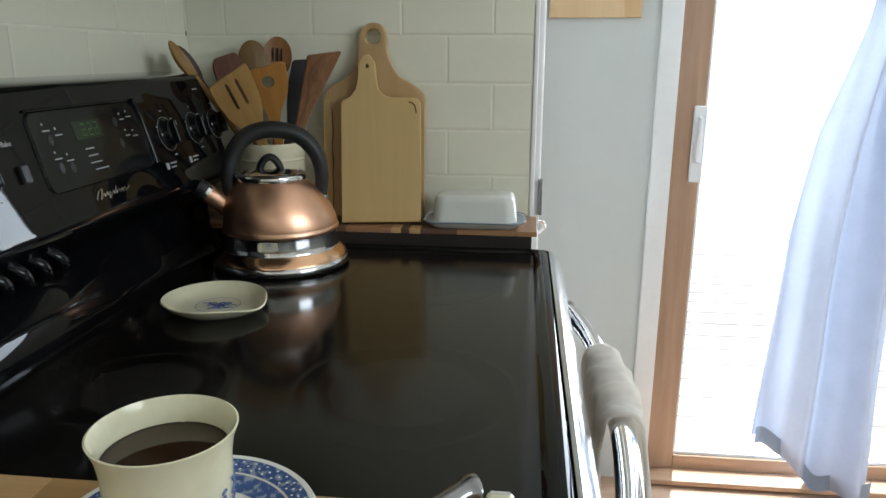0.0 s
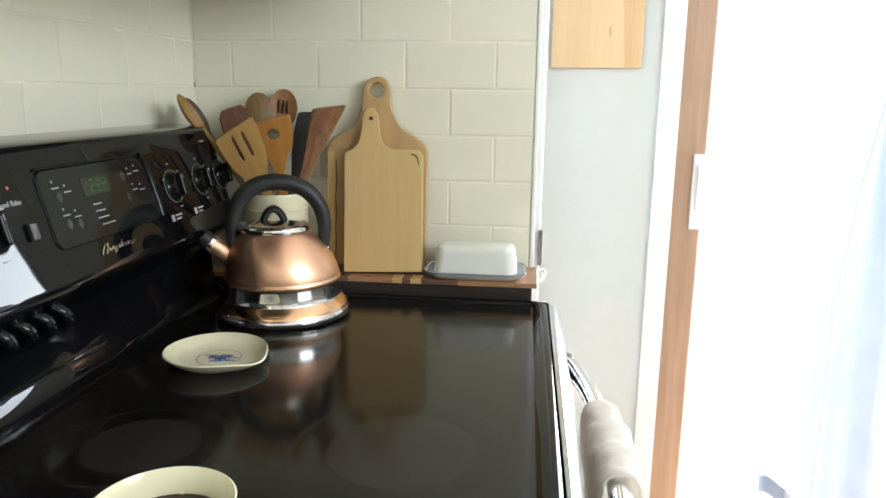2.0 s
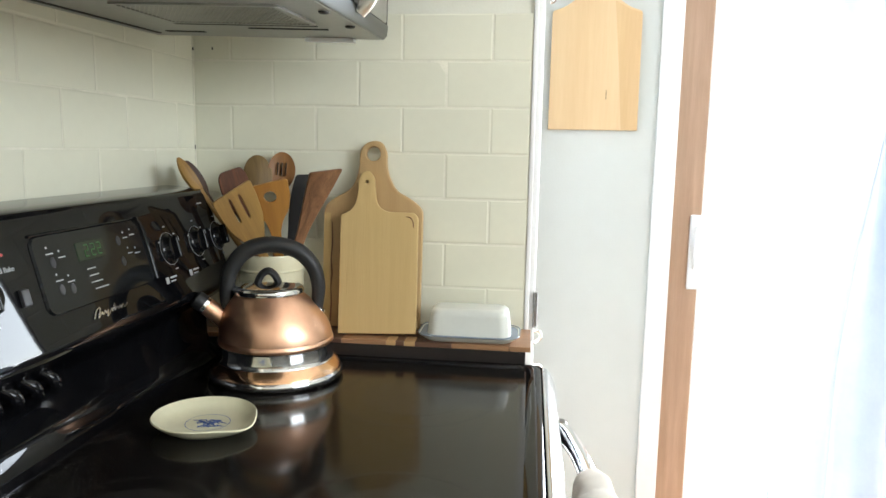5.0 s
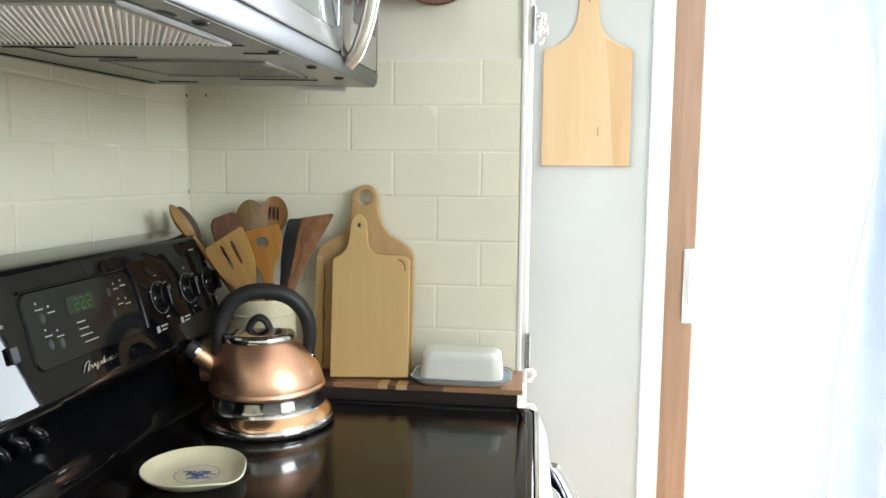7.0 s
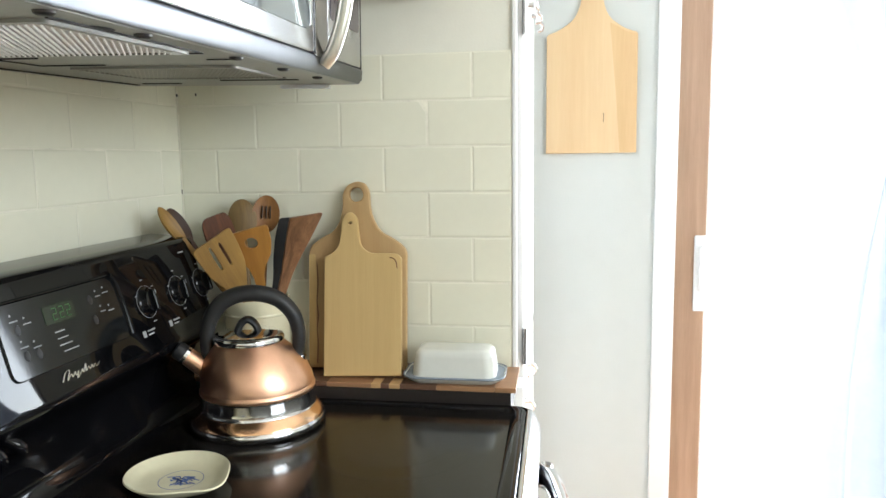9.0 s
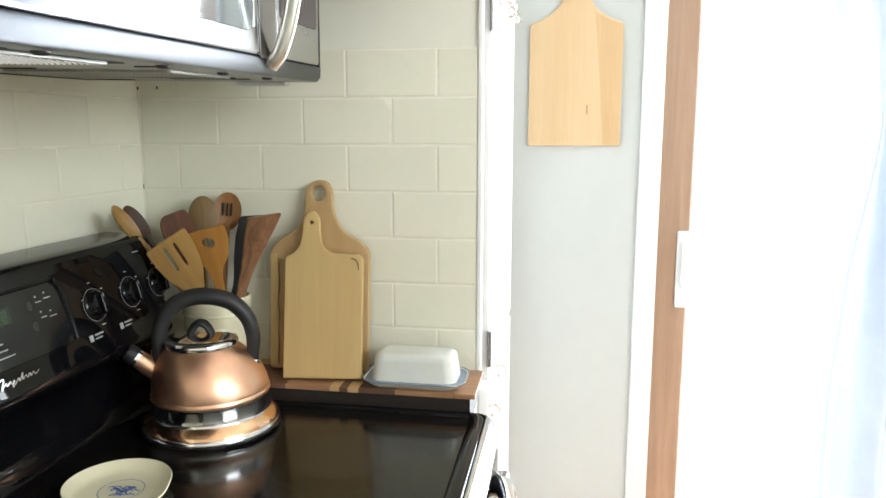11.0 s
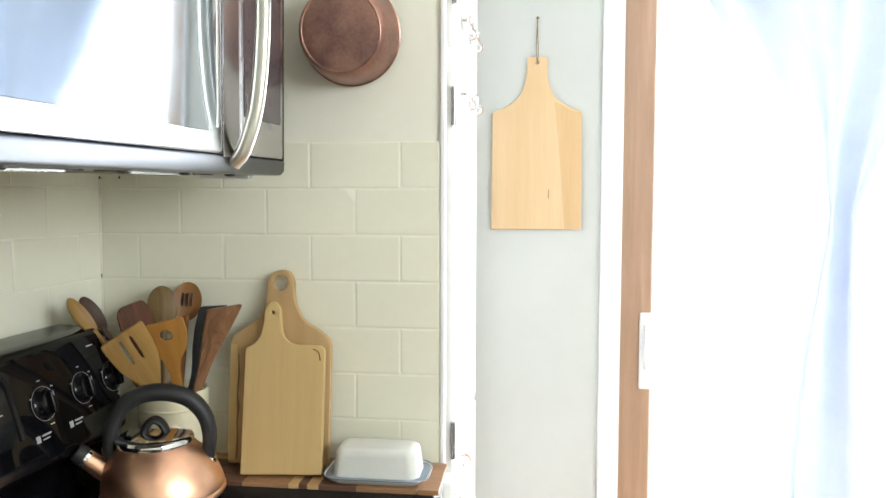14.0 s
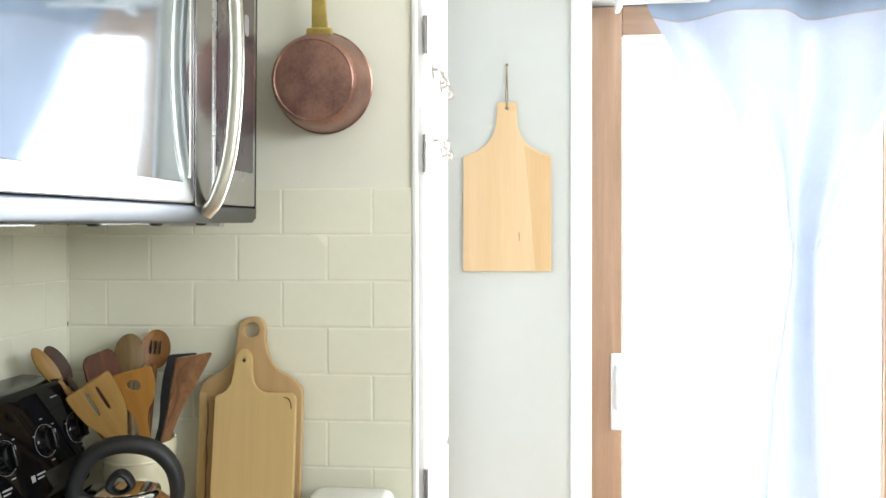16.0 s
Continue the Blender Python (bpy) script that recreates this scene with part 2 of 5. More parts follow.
def box(x0, y0, z0, x1, y1, z1, bevel=0.0, seg=2, bm=None):
    own = bmesh.new()
    bmesh.ops.create_cube(own, size=1)
    for v in own.verts:
        v.co = Vector(((x0 + x1) / 2 + v.co.x * (x1 - x0), (y0 + y1) / 2 + v.co.y * (y1 - y0), (z0 + z1) / 2 + v.co.z * (z1 - z0)))
    if bevel:
        bmesh.ops.bevel(own, geom=own.edges[:], offset=bevel, segments=seg, affect="EDGES", profile=0.5)
    return merge(bm, own)


def merge(bm, own, m=None):
    if m is not None:
        bmesh.ops.transform(own, matrix=m, verts=own.verts)
    if bm is None:
        return own
    me = bpy.data.meshes.new("tmp")
    own.to_mesh(me)
    own.free()
    bm.from_mesh(me)
    bpy.data.meshes.remove(me)
    return bm


def lathe(profile, n=48, bm=None, m=None):
    """Turns (radius, height) pairs round z; a radius of zero closes the end."""
    own = bmesh.new()
    rows = []
    for r, z in profile:
        if r < 1e-6:
            rows.append([own.verts.new((0, 0, z))])
        else:
            rows.append([own.verts.new((r * math.cos(2 * math.pi * i / n), r * math.sin(2 * math.pi * i / n), z)) for i in range(n)])
    for a, b in zip(rows, rows[1:]):
        for i in range(n):
            j = (i + 1) % n
            if len(a) == 1 and len(b) == 1:
                continue
            if len(a) == 1:
                own.faces.new((a[0], b[i], b[j]))
            elif len(b) == 1:
                own.faces.new((a[i], a[j], b[0]))
            else:
                own.faces.new((a[i], a[j], b[j], b[i]))
    return merge(bm, own, m)


def tube(path, radii, n=14, flat=1.0, up=(0, 0, 1), bm=None):
    """A rod along a path; flat squeezes the section along its second axis."""
    own = bmesh.new()
    pts = [Vector(p) for p in path]
    if not isinstance(radii, (list, tuple)):
        radii = [radii] * len(pts)
    rings = []
    for i, p in enumerate(pts):
        d = (pts[min(i + 1, len(pts) - 1)] - pts[max(i - 1, 0)]).normalized()
        a = d.cross(Vector(up))
        a = a.normalized() if a.length > 1e-4 else Vector((1, 0, 0))
        b = a.cross(d).normalized()
        r = radii[i]
        rings.append([own.verts.new(p + a * r * math.cos(2 * math.pi * k / n) + b * r * flat * math.sin(2 * math.pi * k / n)) for k in range(n)])
    for p, q in zip(rings, rings[1:]):
        for k in range(n):
            own.faces.new((p[k], p[(k + 1) % n], q[(k + 1) % n], q[k]))
    own.faces.new(rings[0][::-1])
    own.faces.new(rings[-1])
    return merge(bm, own)


def smooth_path(pts, n=24):
    """Catmull-Rom through the given points."""
    pts = [Vector(p) for p in pts]
    out = []
    q = [pts[0] * 2 - pts[1]] + pts + [pts[-1] * 2 - pts[-2]]
    for i in range(1, len(q) - 2):
        for k in range(n):
            t = k / n
            out.append(0.5 * ((2 * q[i]) + (q[i + 1] - q[i - 1]) * t + (2 * q[i - 1] - 5 * q[i] + 4 * q[i + 1] - q[i + 2]) * t * t
                              + (3 * q[i] - q[i - 1] - 3 * q[i + 1] + q[i + 2]) * t ** 3))
    out.append(pts[-1])
    return out


def slab(outline, thick, holes=(), bevel=0.002, m=None, bm=None):
    """A board: an outline in x and z, thick along y (0 is its back, minus its front), with round holes (x, z, r)."""
    own = bmesh.new()
    vs = [own.verts.new((p[0], 0, p[1])) for p in outline]
    edges = [own.edges.new((vs[i], vs[(i + 1) % len(vs)])) for i in range(len(vs))]
    for hx, hz, hr in holes:
        sq = hr if isinstance(hr, (tuple, list)) else (hr, hr)
        hv = [own.verts.new((hx + sq[0] * math.cos(2 * math.pi * i / 20), 0, hz + sq[1] * math.copysign(abs(math.sin(2 * math.pi * i / 20)) ** (1.0 if sq[0] == sq[1] else 0.35), math.sin(2 * math.pi * i / 20)))) for i in range(20)]
        edges += [own.edges.new((hv[i], hv[(i + 1) % 20])) for i in range(20)]
    bmesh.ops.triangle_fill(own, edges=edges, use_beauty=True)
    back = own.faces[:]
    r = bmesh.ops.extrude_face_region(own, geom=back)
    for v in [g for g in r["geom"] if isinstance(g, bmesh.types.BMVert)]:
        v.co.y -= thick
    bmesh.ops.recalc_face_normals(own, faces=own.faces)
    if bevel:
        sharp = [e for e in own.edges if len(e.link_faces) == 2 and e.calc_face_angle(0) > radians(60)
                 and abs(e.verts[0].co.y - e.verts[1].co.y) < 1e-6]
        bmesh.ops.bevel(own, geom=sharp, offset=bevel, segments=2, affect="EDGES", profile=0.5)
    return merge(bm, own, m)


def round_poly(pts, r, n=6):
    """Rounds the corners of a polygon of (x, z) points by radius r, or by a radius for each corner."""
    out = []
    k = len(pts)
    rs = r if isinstance(r, (tuple, list)) else [r] * k
    for i in range(k):
        p, a, b = Vector(pts[i]), Vector(pts[i - 1]), Vector(pts[(i + 1) % k])
        if rs[i] <= 0:
            out.append(tuple(p))
            continue
        da, db = (a - p), (b - p)
        d = min(rs[i], da.length * 0.49, db.length * 0.49)
        s, e = p + da.normalized() * d, p + db.normalized() * d
        for j in range(n + 1):
            t = j / n
            out.append(tuple(s * (1 - t) ** 2 + p * 2 * t * (1 - t) + e * t * t))
    return out


def text_mesh(body, size, depth=0.0004):
    cu = bpy.data.curves.new("lettering", "FONT")
    cu.body, cu.size, cu.extrude, cu.align_x = body, size, depth, "CENTER"
    ob = bpy.data.objects.new("lettering", cu)
    scene.collection.objects.link(ob)
    bpy.context.view_layer.update()
    me = bpy.data.meshes.new_from_object(ob.evaluated_get(bpy.context.evaluated_depsgraph_get()))
    bpy.data.objects.remove(ob)
    bm = bmesh.new()
    bm.from_mesh(me)
    bpy.data.meshes.remove(me)
    return bm


def structure(name, bm, material, label, category):
    return tagged(link(name, bm, material), label, category, kind="structure")

# ---------------------------------------------------------------- structure
FLOOR_Z, CEIL_Z = -0.055, 2.35
HALL_Y = 0.775           # face of the hall wall
EAST_X, SOUTH_Y = 2.7, -2.6
floor = structure("floor", box(-0.1, SOUTH_Y - 0.1, FLOOR_Z - 0.1, EAST_X + 0.1, 0.95, FLOOR_Z - 0.006), FLOOR, "pale wooden floor boards in the kitchen", "floor")
structure("ceiling", box(-0.1, SOUTH_Y - 0.1, CEIL_Z, EAST_X + 0.1, 0.95, CEIL_Z + 0.1), CEIL, "plain white painted ceiling", "ceiling")
wall_west = structure("wall_west", box(-0.12, SOUTH_Y, FLOOR_Z, -0.004, 0.9, CEIL_Z), CREAM, "cream wall behind the range, tiled above the worktop", "wall")
structure("wall_south", box(-0.12, SOUTH_Y - 0.12, FLOOR_Z, EAST_X, SOUTH_Y, CEIL_Z), ROOM, "plain pale painted kitchen wall", "wall")
# east wall with a window opening
b = box(EAST_X, SOUTH_Y - 0.12, FLOOR_Z, EAST_X + 0.12, 0.9, 1.40)
box(EAST_X, SOUTH_Y - 0.12, 2.30, EAST_X + 0.12, 0.9, CEIL_Z, bm=b)
box(EAST_X, SOUTH_Y - 0.12, 1.40, EAST_X + 0.12, -2.33, 2.30, bm=b)
box(EAST_X, -0.91, 1.40, EAST_X + 0.12, 0.9, 2.30, bm=b)
structure("wall_east", b, ROOM, "pale painted kitchen wall with a window", "wall")
# hall wall with the glazed door's opening
DX0, DX1, DTOP = 0.985, 1.86, 2.03
b = box(-0.004, HALL_Y, FLOOR_Z, DX0, HALL_Y + 0.12, CEIL_Z)
box(DX1, HALL_Y, FLOOR_Z, EAST_X, HALL_Y + 0.12, CEIL_Z, bm=b)
box(DX0, HALL_Y, DTOP, DX1, HALL_Y + 0.12, CEIL_Z, bm=b)
structure("wall_hall", b, HALL, "cool white painted wall beside the glazed door", "wall")

for name, lab, bx in (("trim_door_side", "white painted door casing", box(0.934, HALL_Y - 0.014, FLOOR_Z, 0.990, HALL_Y - 0.0005, 2.09, 0.004)),
                      ("trim_door_far_side", "white painted door casing", box(DX1 - 0.005, HALL_Y - 0.014, FLOOR_Z, DX1 + 0.052, HALL_Y - 0.0005, 2.09, 0.004)),
                      ("trim_door_head", "white painted door head casing", box(0.9905, HALL_Y - 0.013, DTOP + 0.005, DX1 - 0.0055, HALL_Y - 0.0005, 2.085, 0.004))):
    structure(name, bx, TRIM, lab, "door trim")

# partition that ends the range alcove: tiled below, painted above
partition = structure("wall_partition", box(-0.003, 0.0045, FLOOR_Z, 0.600, 0.024, CEIL_Z), CREAM,
                      "cream painted end wall, tiled above the worktop", "wall")
part("grout", box(0.0, 0.0007, 0.90, 0.599, 0.0044, 1.4745), GROUT, partition, "cream grout bed")
part("grout", box(-0.0038, -1.75, 0.90, -0.0007, 0.0008, 1.4745), GROUT, wall_west, "cream grout bed")
part("edge_strip", box(0.5995, -0.002, 0.925, 0.6070, 0.024, CEIL_Z - 0.002, 0.0015), GLOSSWHITE, partition, "white painted corner strip")

# floor boards
BW = 0.083
fb = {}
yy, k = SOUTH_Y, 0
while yy < 0.93:
    ob = link("plank", box(0, 0.0006, -0.006, 1.6, BW - 0.0006, 0, 0.0012, 1), FLOOR) if not fb else new("plank", fb["m"])
    fb["m"] = ob.data
    off = (k * 0.37) % 0.9
    ob.parent, ob.location = floor, (0.35 + off * 0.5, yy, FLOOR_Z)
    yy, k = yy + BW, k + 1

# ---------------------------------------------------------------- glazed door
door = thing("door_1", (0, 0, 0), "stained wooden door with one tall glass pane", "door", kind="structure")
SY = 0.81
part("stile", box(0.986, SY, -0.035, 1.077, SY + 0.04, 2.025, 0.004), DOORWOOD, door, "stained wooden stile")
part("stile", box(1.765, SY, -0.035, 1.858, SY + 0.04, 2.025, 0.004), DOORWOOD, door, "stained wooden stile")
part("bottom_rail", box(1.0775, SY + 0.001, -0.035, 1.7645, SY + 0.039, 0.012, 0.004), DOORWOOD_X, door, "stained wooden bottom rail")
part("top_rail", box(1.0775, SY + 0.001, 1.945, 1.7645, SY + 0.039, 2.025, 0.004), DOORWOOD_X, door, "stained wooden top rail")
b = box(1.0778, SY + 0.01, 0.0125, 1.083, SY + 0.03, 1.9445)
box(1.756, SY + 0.01, 0.0125, 1.7642, SY + 0.03, 1.9445, bm=b)
box(1.0835, SY + 0.01, 0.0125, 1.7555, SY + 0.03, 0.022, bm=b)
part("glazing_bead", b, TRIM, door, "white glazing bead")
pane = part("pane", box(1.0835, SY + 0.018, 0.0225, 1.7555, SY + 0.022, 1.944), PANE, door, "clear glass pane")
pane.visible_shadow = False
# lever latch plate on the stile
latch_bar = part("latch", box(1.046, SY - 0.010, 0.868, 1.081, SY - 0.0005, 1.078, 0.004, 3), TRIM, door, "white latch plate")
part("latch_grip", box(1.057, SY - 0.026, 0.925, 1.069, SY - 0.0102, 1.050, 0.005, 3), TRIM, latch_bar, "white pull grip")
structure("sill", box(0.9905, 0.735, -0.049, DX1 - 0.006, SY - 0.0005, -0.030, 0.006), DOORWOOD_X, "stained wooden door sill board", "sill")
structure("threshold", box(DX0, SY, -0.0545, DX1, HALL_Y + 0.30, -0.0355, 0.003), DOORWOOD_X, "stained wooden threshold", "threshold")

# window in the east wall
win = thing("window_1", (0, 0, 0), "white framed kitchen window", "window", kind="structure")
for q in (box(EAST_X + 0.02, -2.33, 1.40, EAST_X + 0.08, -2.27, 2.30), box(EAST_X + 0.02, -0.97, 1.40, EAST_X + 0.08, -0.91, 2.30),
          box(EAST_X + 0.02, -2.27, 1.40, EAST_X + 0.08, -0.97, 1.46), box(EAST_X + 0.02, -2.27, 2.24, EAST_X + 0.08, -0.97, 2.30),
          box(EAST_X + 0.03, -1.635, 1.46, EAST_X + 0.07, -1.605, 2.24)):
    part("frame", q, TRIM, win, "white painted window frame")
gp = part("pane", box(EAST_X + 0.048, -2.27, 1.46, EAST_X + 0.052, -0.97, 2.24), PANE, win, "clear glass pane")
gp.visible_shadow = False

# outside: bleached deck, ground to the horizon
tagged(link("ground", box(-400, -400, -0.6, 400, 800, -0.3), GROUND), "pale sunlit gravel ground around the house", "ground", kind="structure")
deck = thing("deck", (0, 0, 0), "sun-bleached wooden deck outside the door", "deck", kind="structure")
dm = None
for i in range(22):
    ob = link("plank", box(-1.6, 0.0, -0.03, 4.0, 0.15, 0.0, 0.004, 1), DECK) if dm is None else new("plank", dm)
    dm = ob.data
    ob.parent, ob.location = deck, (0.3 * math.sin(i * 2.3), 1.085 + i * 0.165, -0.075)
part("joist", box(-1.0, 1.09, -0.30, 4.0, 4.7, -0.11), DECK, deck, "deck framing")

# ---------------------------------------------------------------- curtain
curtain = thing("curtain", (0, 0, 0), "pale blue curtain gathered at its middle over the glazed door", "curtain")


def curtain_edges(z):
    """Left and right edge of the hourglass curtain at a height."""
    keys = [(-0.03, 1.40, 1.62), (0.10, 1.285, 1.615), (0.73, 1.325, 1.60), (1.01, 1.362, 1.585), (1.29, 1.437, 1.565),
            (1.36, 1.447, 1.56), (1.50, 1.395, 1.61), (1.66, 1.32, 1.70), (1.99, 1.125, 1.90), (2.02, 1.125, 1.90)]
    for p, q in zip(keys, keys[1:]):
        if z <= q[0]:
            t = (z - p[0]) / (q[0] - p[0])
            return p[1] + (q[1] - p[1]) * t, p[2] + (q[2] - p[2]) * t
    return keys[-1][1:]


def curtain_low(u):
    """The hem's height: a short level step at the free edge, then a sweep down."""
    k = min(1.0, max(0.0, (u - 0.17) / 0.40))
    return 0.115 - 0.015 * min(1.0, u / 0.17) - 0.125 * k * k * (3 - 2 * k) + 0.006 * math.sin(u * 19)


def curtain_sheet(z0, z1, nz, push=0.0, nx=120):
    bm = bmesh.new()
    grid = []
    for j in range(nz + 1):
        row = []
        for i in range(nx + 1):
            u = i / nx
            low = z0
            if push == 0.0 and z0 < 0.3:
                low = curtain_low(u)
            z = low + (z1 - low) * j / nz
            a, c = curtain_edges(z if z > 0.12 else 0.12)
            x = a + (c - a) * u
            w = c - a
            amp = 0.020 + 0.030 * min(1.0, max(0.0, (c - a) / 0.3))
            y = 0.715 + push + amp * (math.sin(u * 12.5 + 0.9 + 0.6 * math.sin(z * 2)) + 0.22 * math.sin(u * 29 + z * 2.2)) + 0.006 * math.sin(z * 9 + u * 5)
            row.append(bm.verts.new((x, y, z)))
        grid.append(row)
    for j in range(nz):
        for i in range(nx):
            bm.faces.new((grid[j][i], grid[j][i + 1], grid[j + 1][i + 1], grid[j + 1][i]))
    return bm


part("cloth", curtain_sheet(0.0, 1.965, 80), CURTAIN, curtain, "pale blue translucent cloth")
part("heading", curtain_sheet(1.966, 2.03, 4, -0.004), HEM, curtain, "gathered heading")
b = bmesh.new()
n_h = 60
rows = []
for i in range(n_h + 1):
    u = i / n_h
    low = curtain_low(u)
    a, c = curtain_edges(0.12)
    rows.append([b.verts.new((a + (c - a) * u - 0.001, 0.7085 + 0.030 * (math.sin(u * 11.5 + 1.1) * 0.8 + 0.17 * math.sin(u * 29)), low + q)) for q in (-0.002, 0.05)])
for p, q in zip(rows, rows[1:]):
    b.faces.new((p[0], q[0], q[1], p[1]))
part("hem", b, HEM, curtain, "double-stitched hem")
rod = thing("curtain_rod", (0, 0, 0), "thin white curtain rod above the glazed door", "curtain rod")
part("rod", tube([(1.05, 0.715, 2.005), (1.95, 0.715, 2.005)], 0.006, 12), TRIM, rod)
for bx in (1.055, 1.945):
    part("bracket", box(bx - 0.006, 0.708, 1.99, bx + 0.006, HALL_Y - 0.014, 2.02, 0.002), TRIM, rod)

# ---------------------------------------------------------------- pantry cabinet beyond the partition
pantry = thing("pantry_cabinet", (0, 0, 0), "tall white gloss painted pantry cabinet with three doors", "cabinet")
part("body", box(0.001, 0.0245, FLOOR_Z + 0.08, 0.598, HALL_Y - 0.0005, CEIL_Z - 0.003), GLOSSWHITE, pantry)
part("plinth", box(0.02, 0.03, FLOOR_Z, 0.56, HALL_Y - 0.001, FLOOR_Z + 0.0795), GLOSSWHITE, pantry)


def catch(parent, y, z):
    """A chrome cabinet catch: back plate, post and a thumb tab that curls down."""
    b = box(0.6182, y - 0.028, z - 0.011, 0.6205, y + 0.022, z + 0.012, 0.0008)
    tube([(0.620, y - 0.016, z + 0.004), (0.634, y - 0.016, z + 0.004)], [0.0052, 0.0046], 12, bm=b)
    box(0.629, y - 0.030, z - 0.006, 0.640, y + 0.026, z + 0.010, 0.004, 3, bm=b)
    tube(smooth_path([(0.634, y + 0.018, z - 0.002), (0.642, y + 0.028, z - 0.008), (0.640, y + 0.034, z - 0.017), (0.632, y + 0.034, z - 0.020)], 5), 0.0036, 10, bm=b)
    part("catch", b, CHROME, parent, "chrome thumb catch")


def bail(parent, y, z):
    """A small chrome loop pull on two feet."""
    b = tube(smooth_path([(0.6182, y - 0.020, z + 0.016), (0.628, y - 0.014, z + 0.014), (0.634, y, z), (0.628, y + 0.012, z - 0.014), (0.6182, y + 0.018, z - 0.017)], 6), 0.0040, 12)
    for q, h in ((-0.020, 0.016), (0.018, -0.017)):
        tube([(0.6181, y + q, z + h), (0.6205, y + q, z + h)], [0.0078, 0.0070], 14, bm=b)
    part("pull", b, CHROME, parent, "chrome loop pull")


def butt_hinge(parent, z):
    b = box(0.6182, 0.0330, z - 0.030, 0.6196, 0.044, z + 0.030, 0.0005)
    tube([(0.6185, 0.0282, z - 0.032), (0.6185, 0.0282, z + 0.032)], 0.0042, 12, up=(0, 1, 0), bm=b)
    part("hinge", b, DARKSTEEL, parent, "dark steel butt hinge")


for z0, z1, hz, lz in ((1.632, 2.32, (1.735, 2.22), 1.716), (0.905, 1.615, (1.535, 0.965), 1.584), (0.05, 0.890, (0.80, 0.15), 0.838)):
    dr = part("door", box(0.5985, 0.031, z0, 0.6180, 0.565, z1, 0.004, 3), GLOSSWHITE, pantry, "white gloss cabinet door")
    for h_ in hz:
        butt_hinge(dr, h_)
    if z0 > 0.5:
        catch(dr, 0.165, lz - 0.014)
        catch(dr, 0.345, lz)
    else:
        bail(dr, 0.205, 0.870)
        bail(dr, 0.070, 0.840)

# ---------------------------------------------------------------- worktops and base cabinets


def staves(parent, x0, x1, y0, y1, z0, z1, rows, seed, mix=(0, 0, 0, 1, 1, 2)):
    """Butcher block: finger-jointed staves in rows along x."""
    rnd = random.Random(seed)
    w = (y1 - y0) / rows
    for r in range(rows):
        x = x0
        while x < x1 - 0.001:
            ln = min(rnd.uniform(0.09, 0.30), x1 - x)
            if x1 - x - ln < 0.04:
                ln = x1 - x
            ob = part("stave", box(x + 0.0001, y0 + r * w + 0.0001, z0, x + ln - 0.0001, y0 + (r + 1) * w - 0.0001, z1, 0.0006, 1),
                      BLOCKS[rnd.choice(mix)], parent)
            x += ln


strip = thing("worktop_strip", (0, 0, 0), "narrow dark butcher-block worktop beside the range", "worktop")
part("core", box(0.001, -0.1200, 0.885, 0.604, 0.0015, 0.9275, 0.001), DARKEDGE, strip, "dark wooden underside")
staves(strip, 0.001, 0.5775, -0.0885, 0.0012, 0.928, 0.936, 3, 11)
x = 0.001
for ln, q in ((0.17, 0), (0.13, 1), (0.075, 0), (0.016, 2), (0.014, 1), (0.018, 2), (0.06, 1), (0.0935, 0)):
    part("stave", box(x + 0.0001, -0.1205, 0.928, x + ln - 0.0001, -0.0887, 0.936, 0.0006, 1), BLOCKS[q], strip)
    x += ln
part("end_stave", box(0.578, -0.1205, 0.928, 0.612, -0.0025, 0.936, 0.001), BLOCKS[0], strip, "reddish end-grain stave")
filler = thing("base_filler", (0, 0, 0), "white painted filler panel under the worktop strip", "cabinet")
part("panel", box(0.02, -0.1185, FLOOR_Z, 0.60, -0.0005, 0.8845, 0.002), GLOSSWHITE, filler)
near_top = thing("worktop", (0, 0, 0), "warm butcher-block worktop on the near side of the range", "worktop")
part("core", box(0.001, -1.75, 0.885, 0.63, -0.870, 0.9135), BLOCKS[1], near_top)
staves(near_top, 0.001, 0.635, -1.75, -0.850, 0.9138, 0.936, 20, 5, [2, 2, 3, 3, 0, 1])
near_cab = thing("base_cabinet", (0, 0, 0), "white painted base cabinet under the worktop", "cabinet")
part("body", box(0.01, -1.745, FLOOR_Z, 0.60, -0.875, 0.8845, 0.002), GLOSSWHITE, near_cab)
part("door", box(0.6005, -1.30, 0.06, 0.618, -0.88, 0.86, 0.004), GLOSSWHITE, near_cab)
part("door", box(0.6005, -1.735, 0.06, 0.618, -1.305, 0.86, 0.004), GLOSSWHITE, near_cab)

# ---------------------------------------------------------------- range
TOPZ = 0.905
RY0, RY1 = -0.860, -0.1215     # near and far side
RC = (RY0 + RY1) / 2
range_ = thing("range", (0, 0, 0), "black smooth-top electric range with a tall control backguard", "range")
part("body", box(0.02, RY0 + 0.006, FLOOR_Z + 0.02, 0.615, RY1 - 0.004, 0.868, 0.003), BLACK, range_)
part("oven_door", box(0.6155, RY0 + 0.008, 0.16, 0.650, RY1 - 0.006, 0.86, 0.006), BLACK, range_, "black glass oven door")
part("drawer", box(0.6155, RY0 + 0.008, FLOOR_Z + 0.03, 0.645, RY1 - 0.006, 0.15, 0.006), BLACK, range_, "black storage drawer front")

# cooktop pan: rounded raised rim round a recessed glass


def rounded_rect(x0, y0, x1, y1, r, n=8):
    pts = []
    for cx, cy, a0 in ((x1 - r, y1 - r, 0), (x0 + r, y1 - r, 90), (x0 + r, y0 + r, 180), (x1 - r, y0 + r, 270)):
        for i in range(n + 1):
            a = radians(a0 + 90 * i / n)
            pts.append((cx + r * math.cos(a), cy + r * math.sin(a)))
    return pts


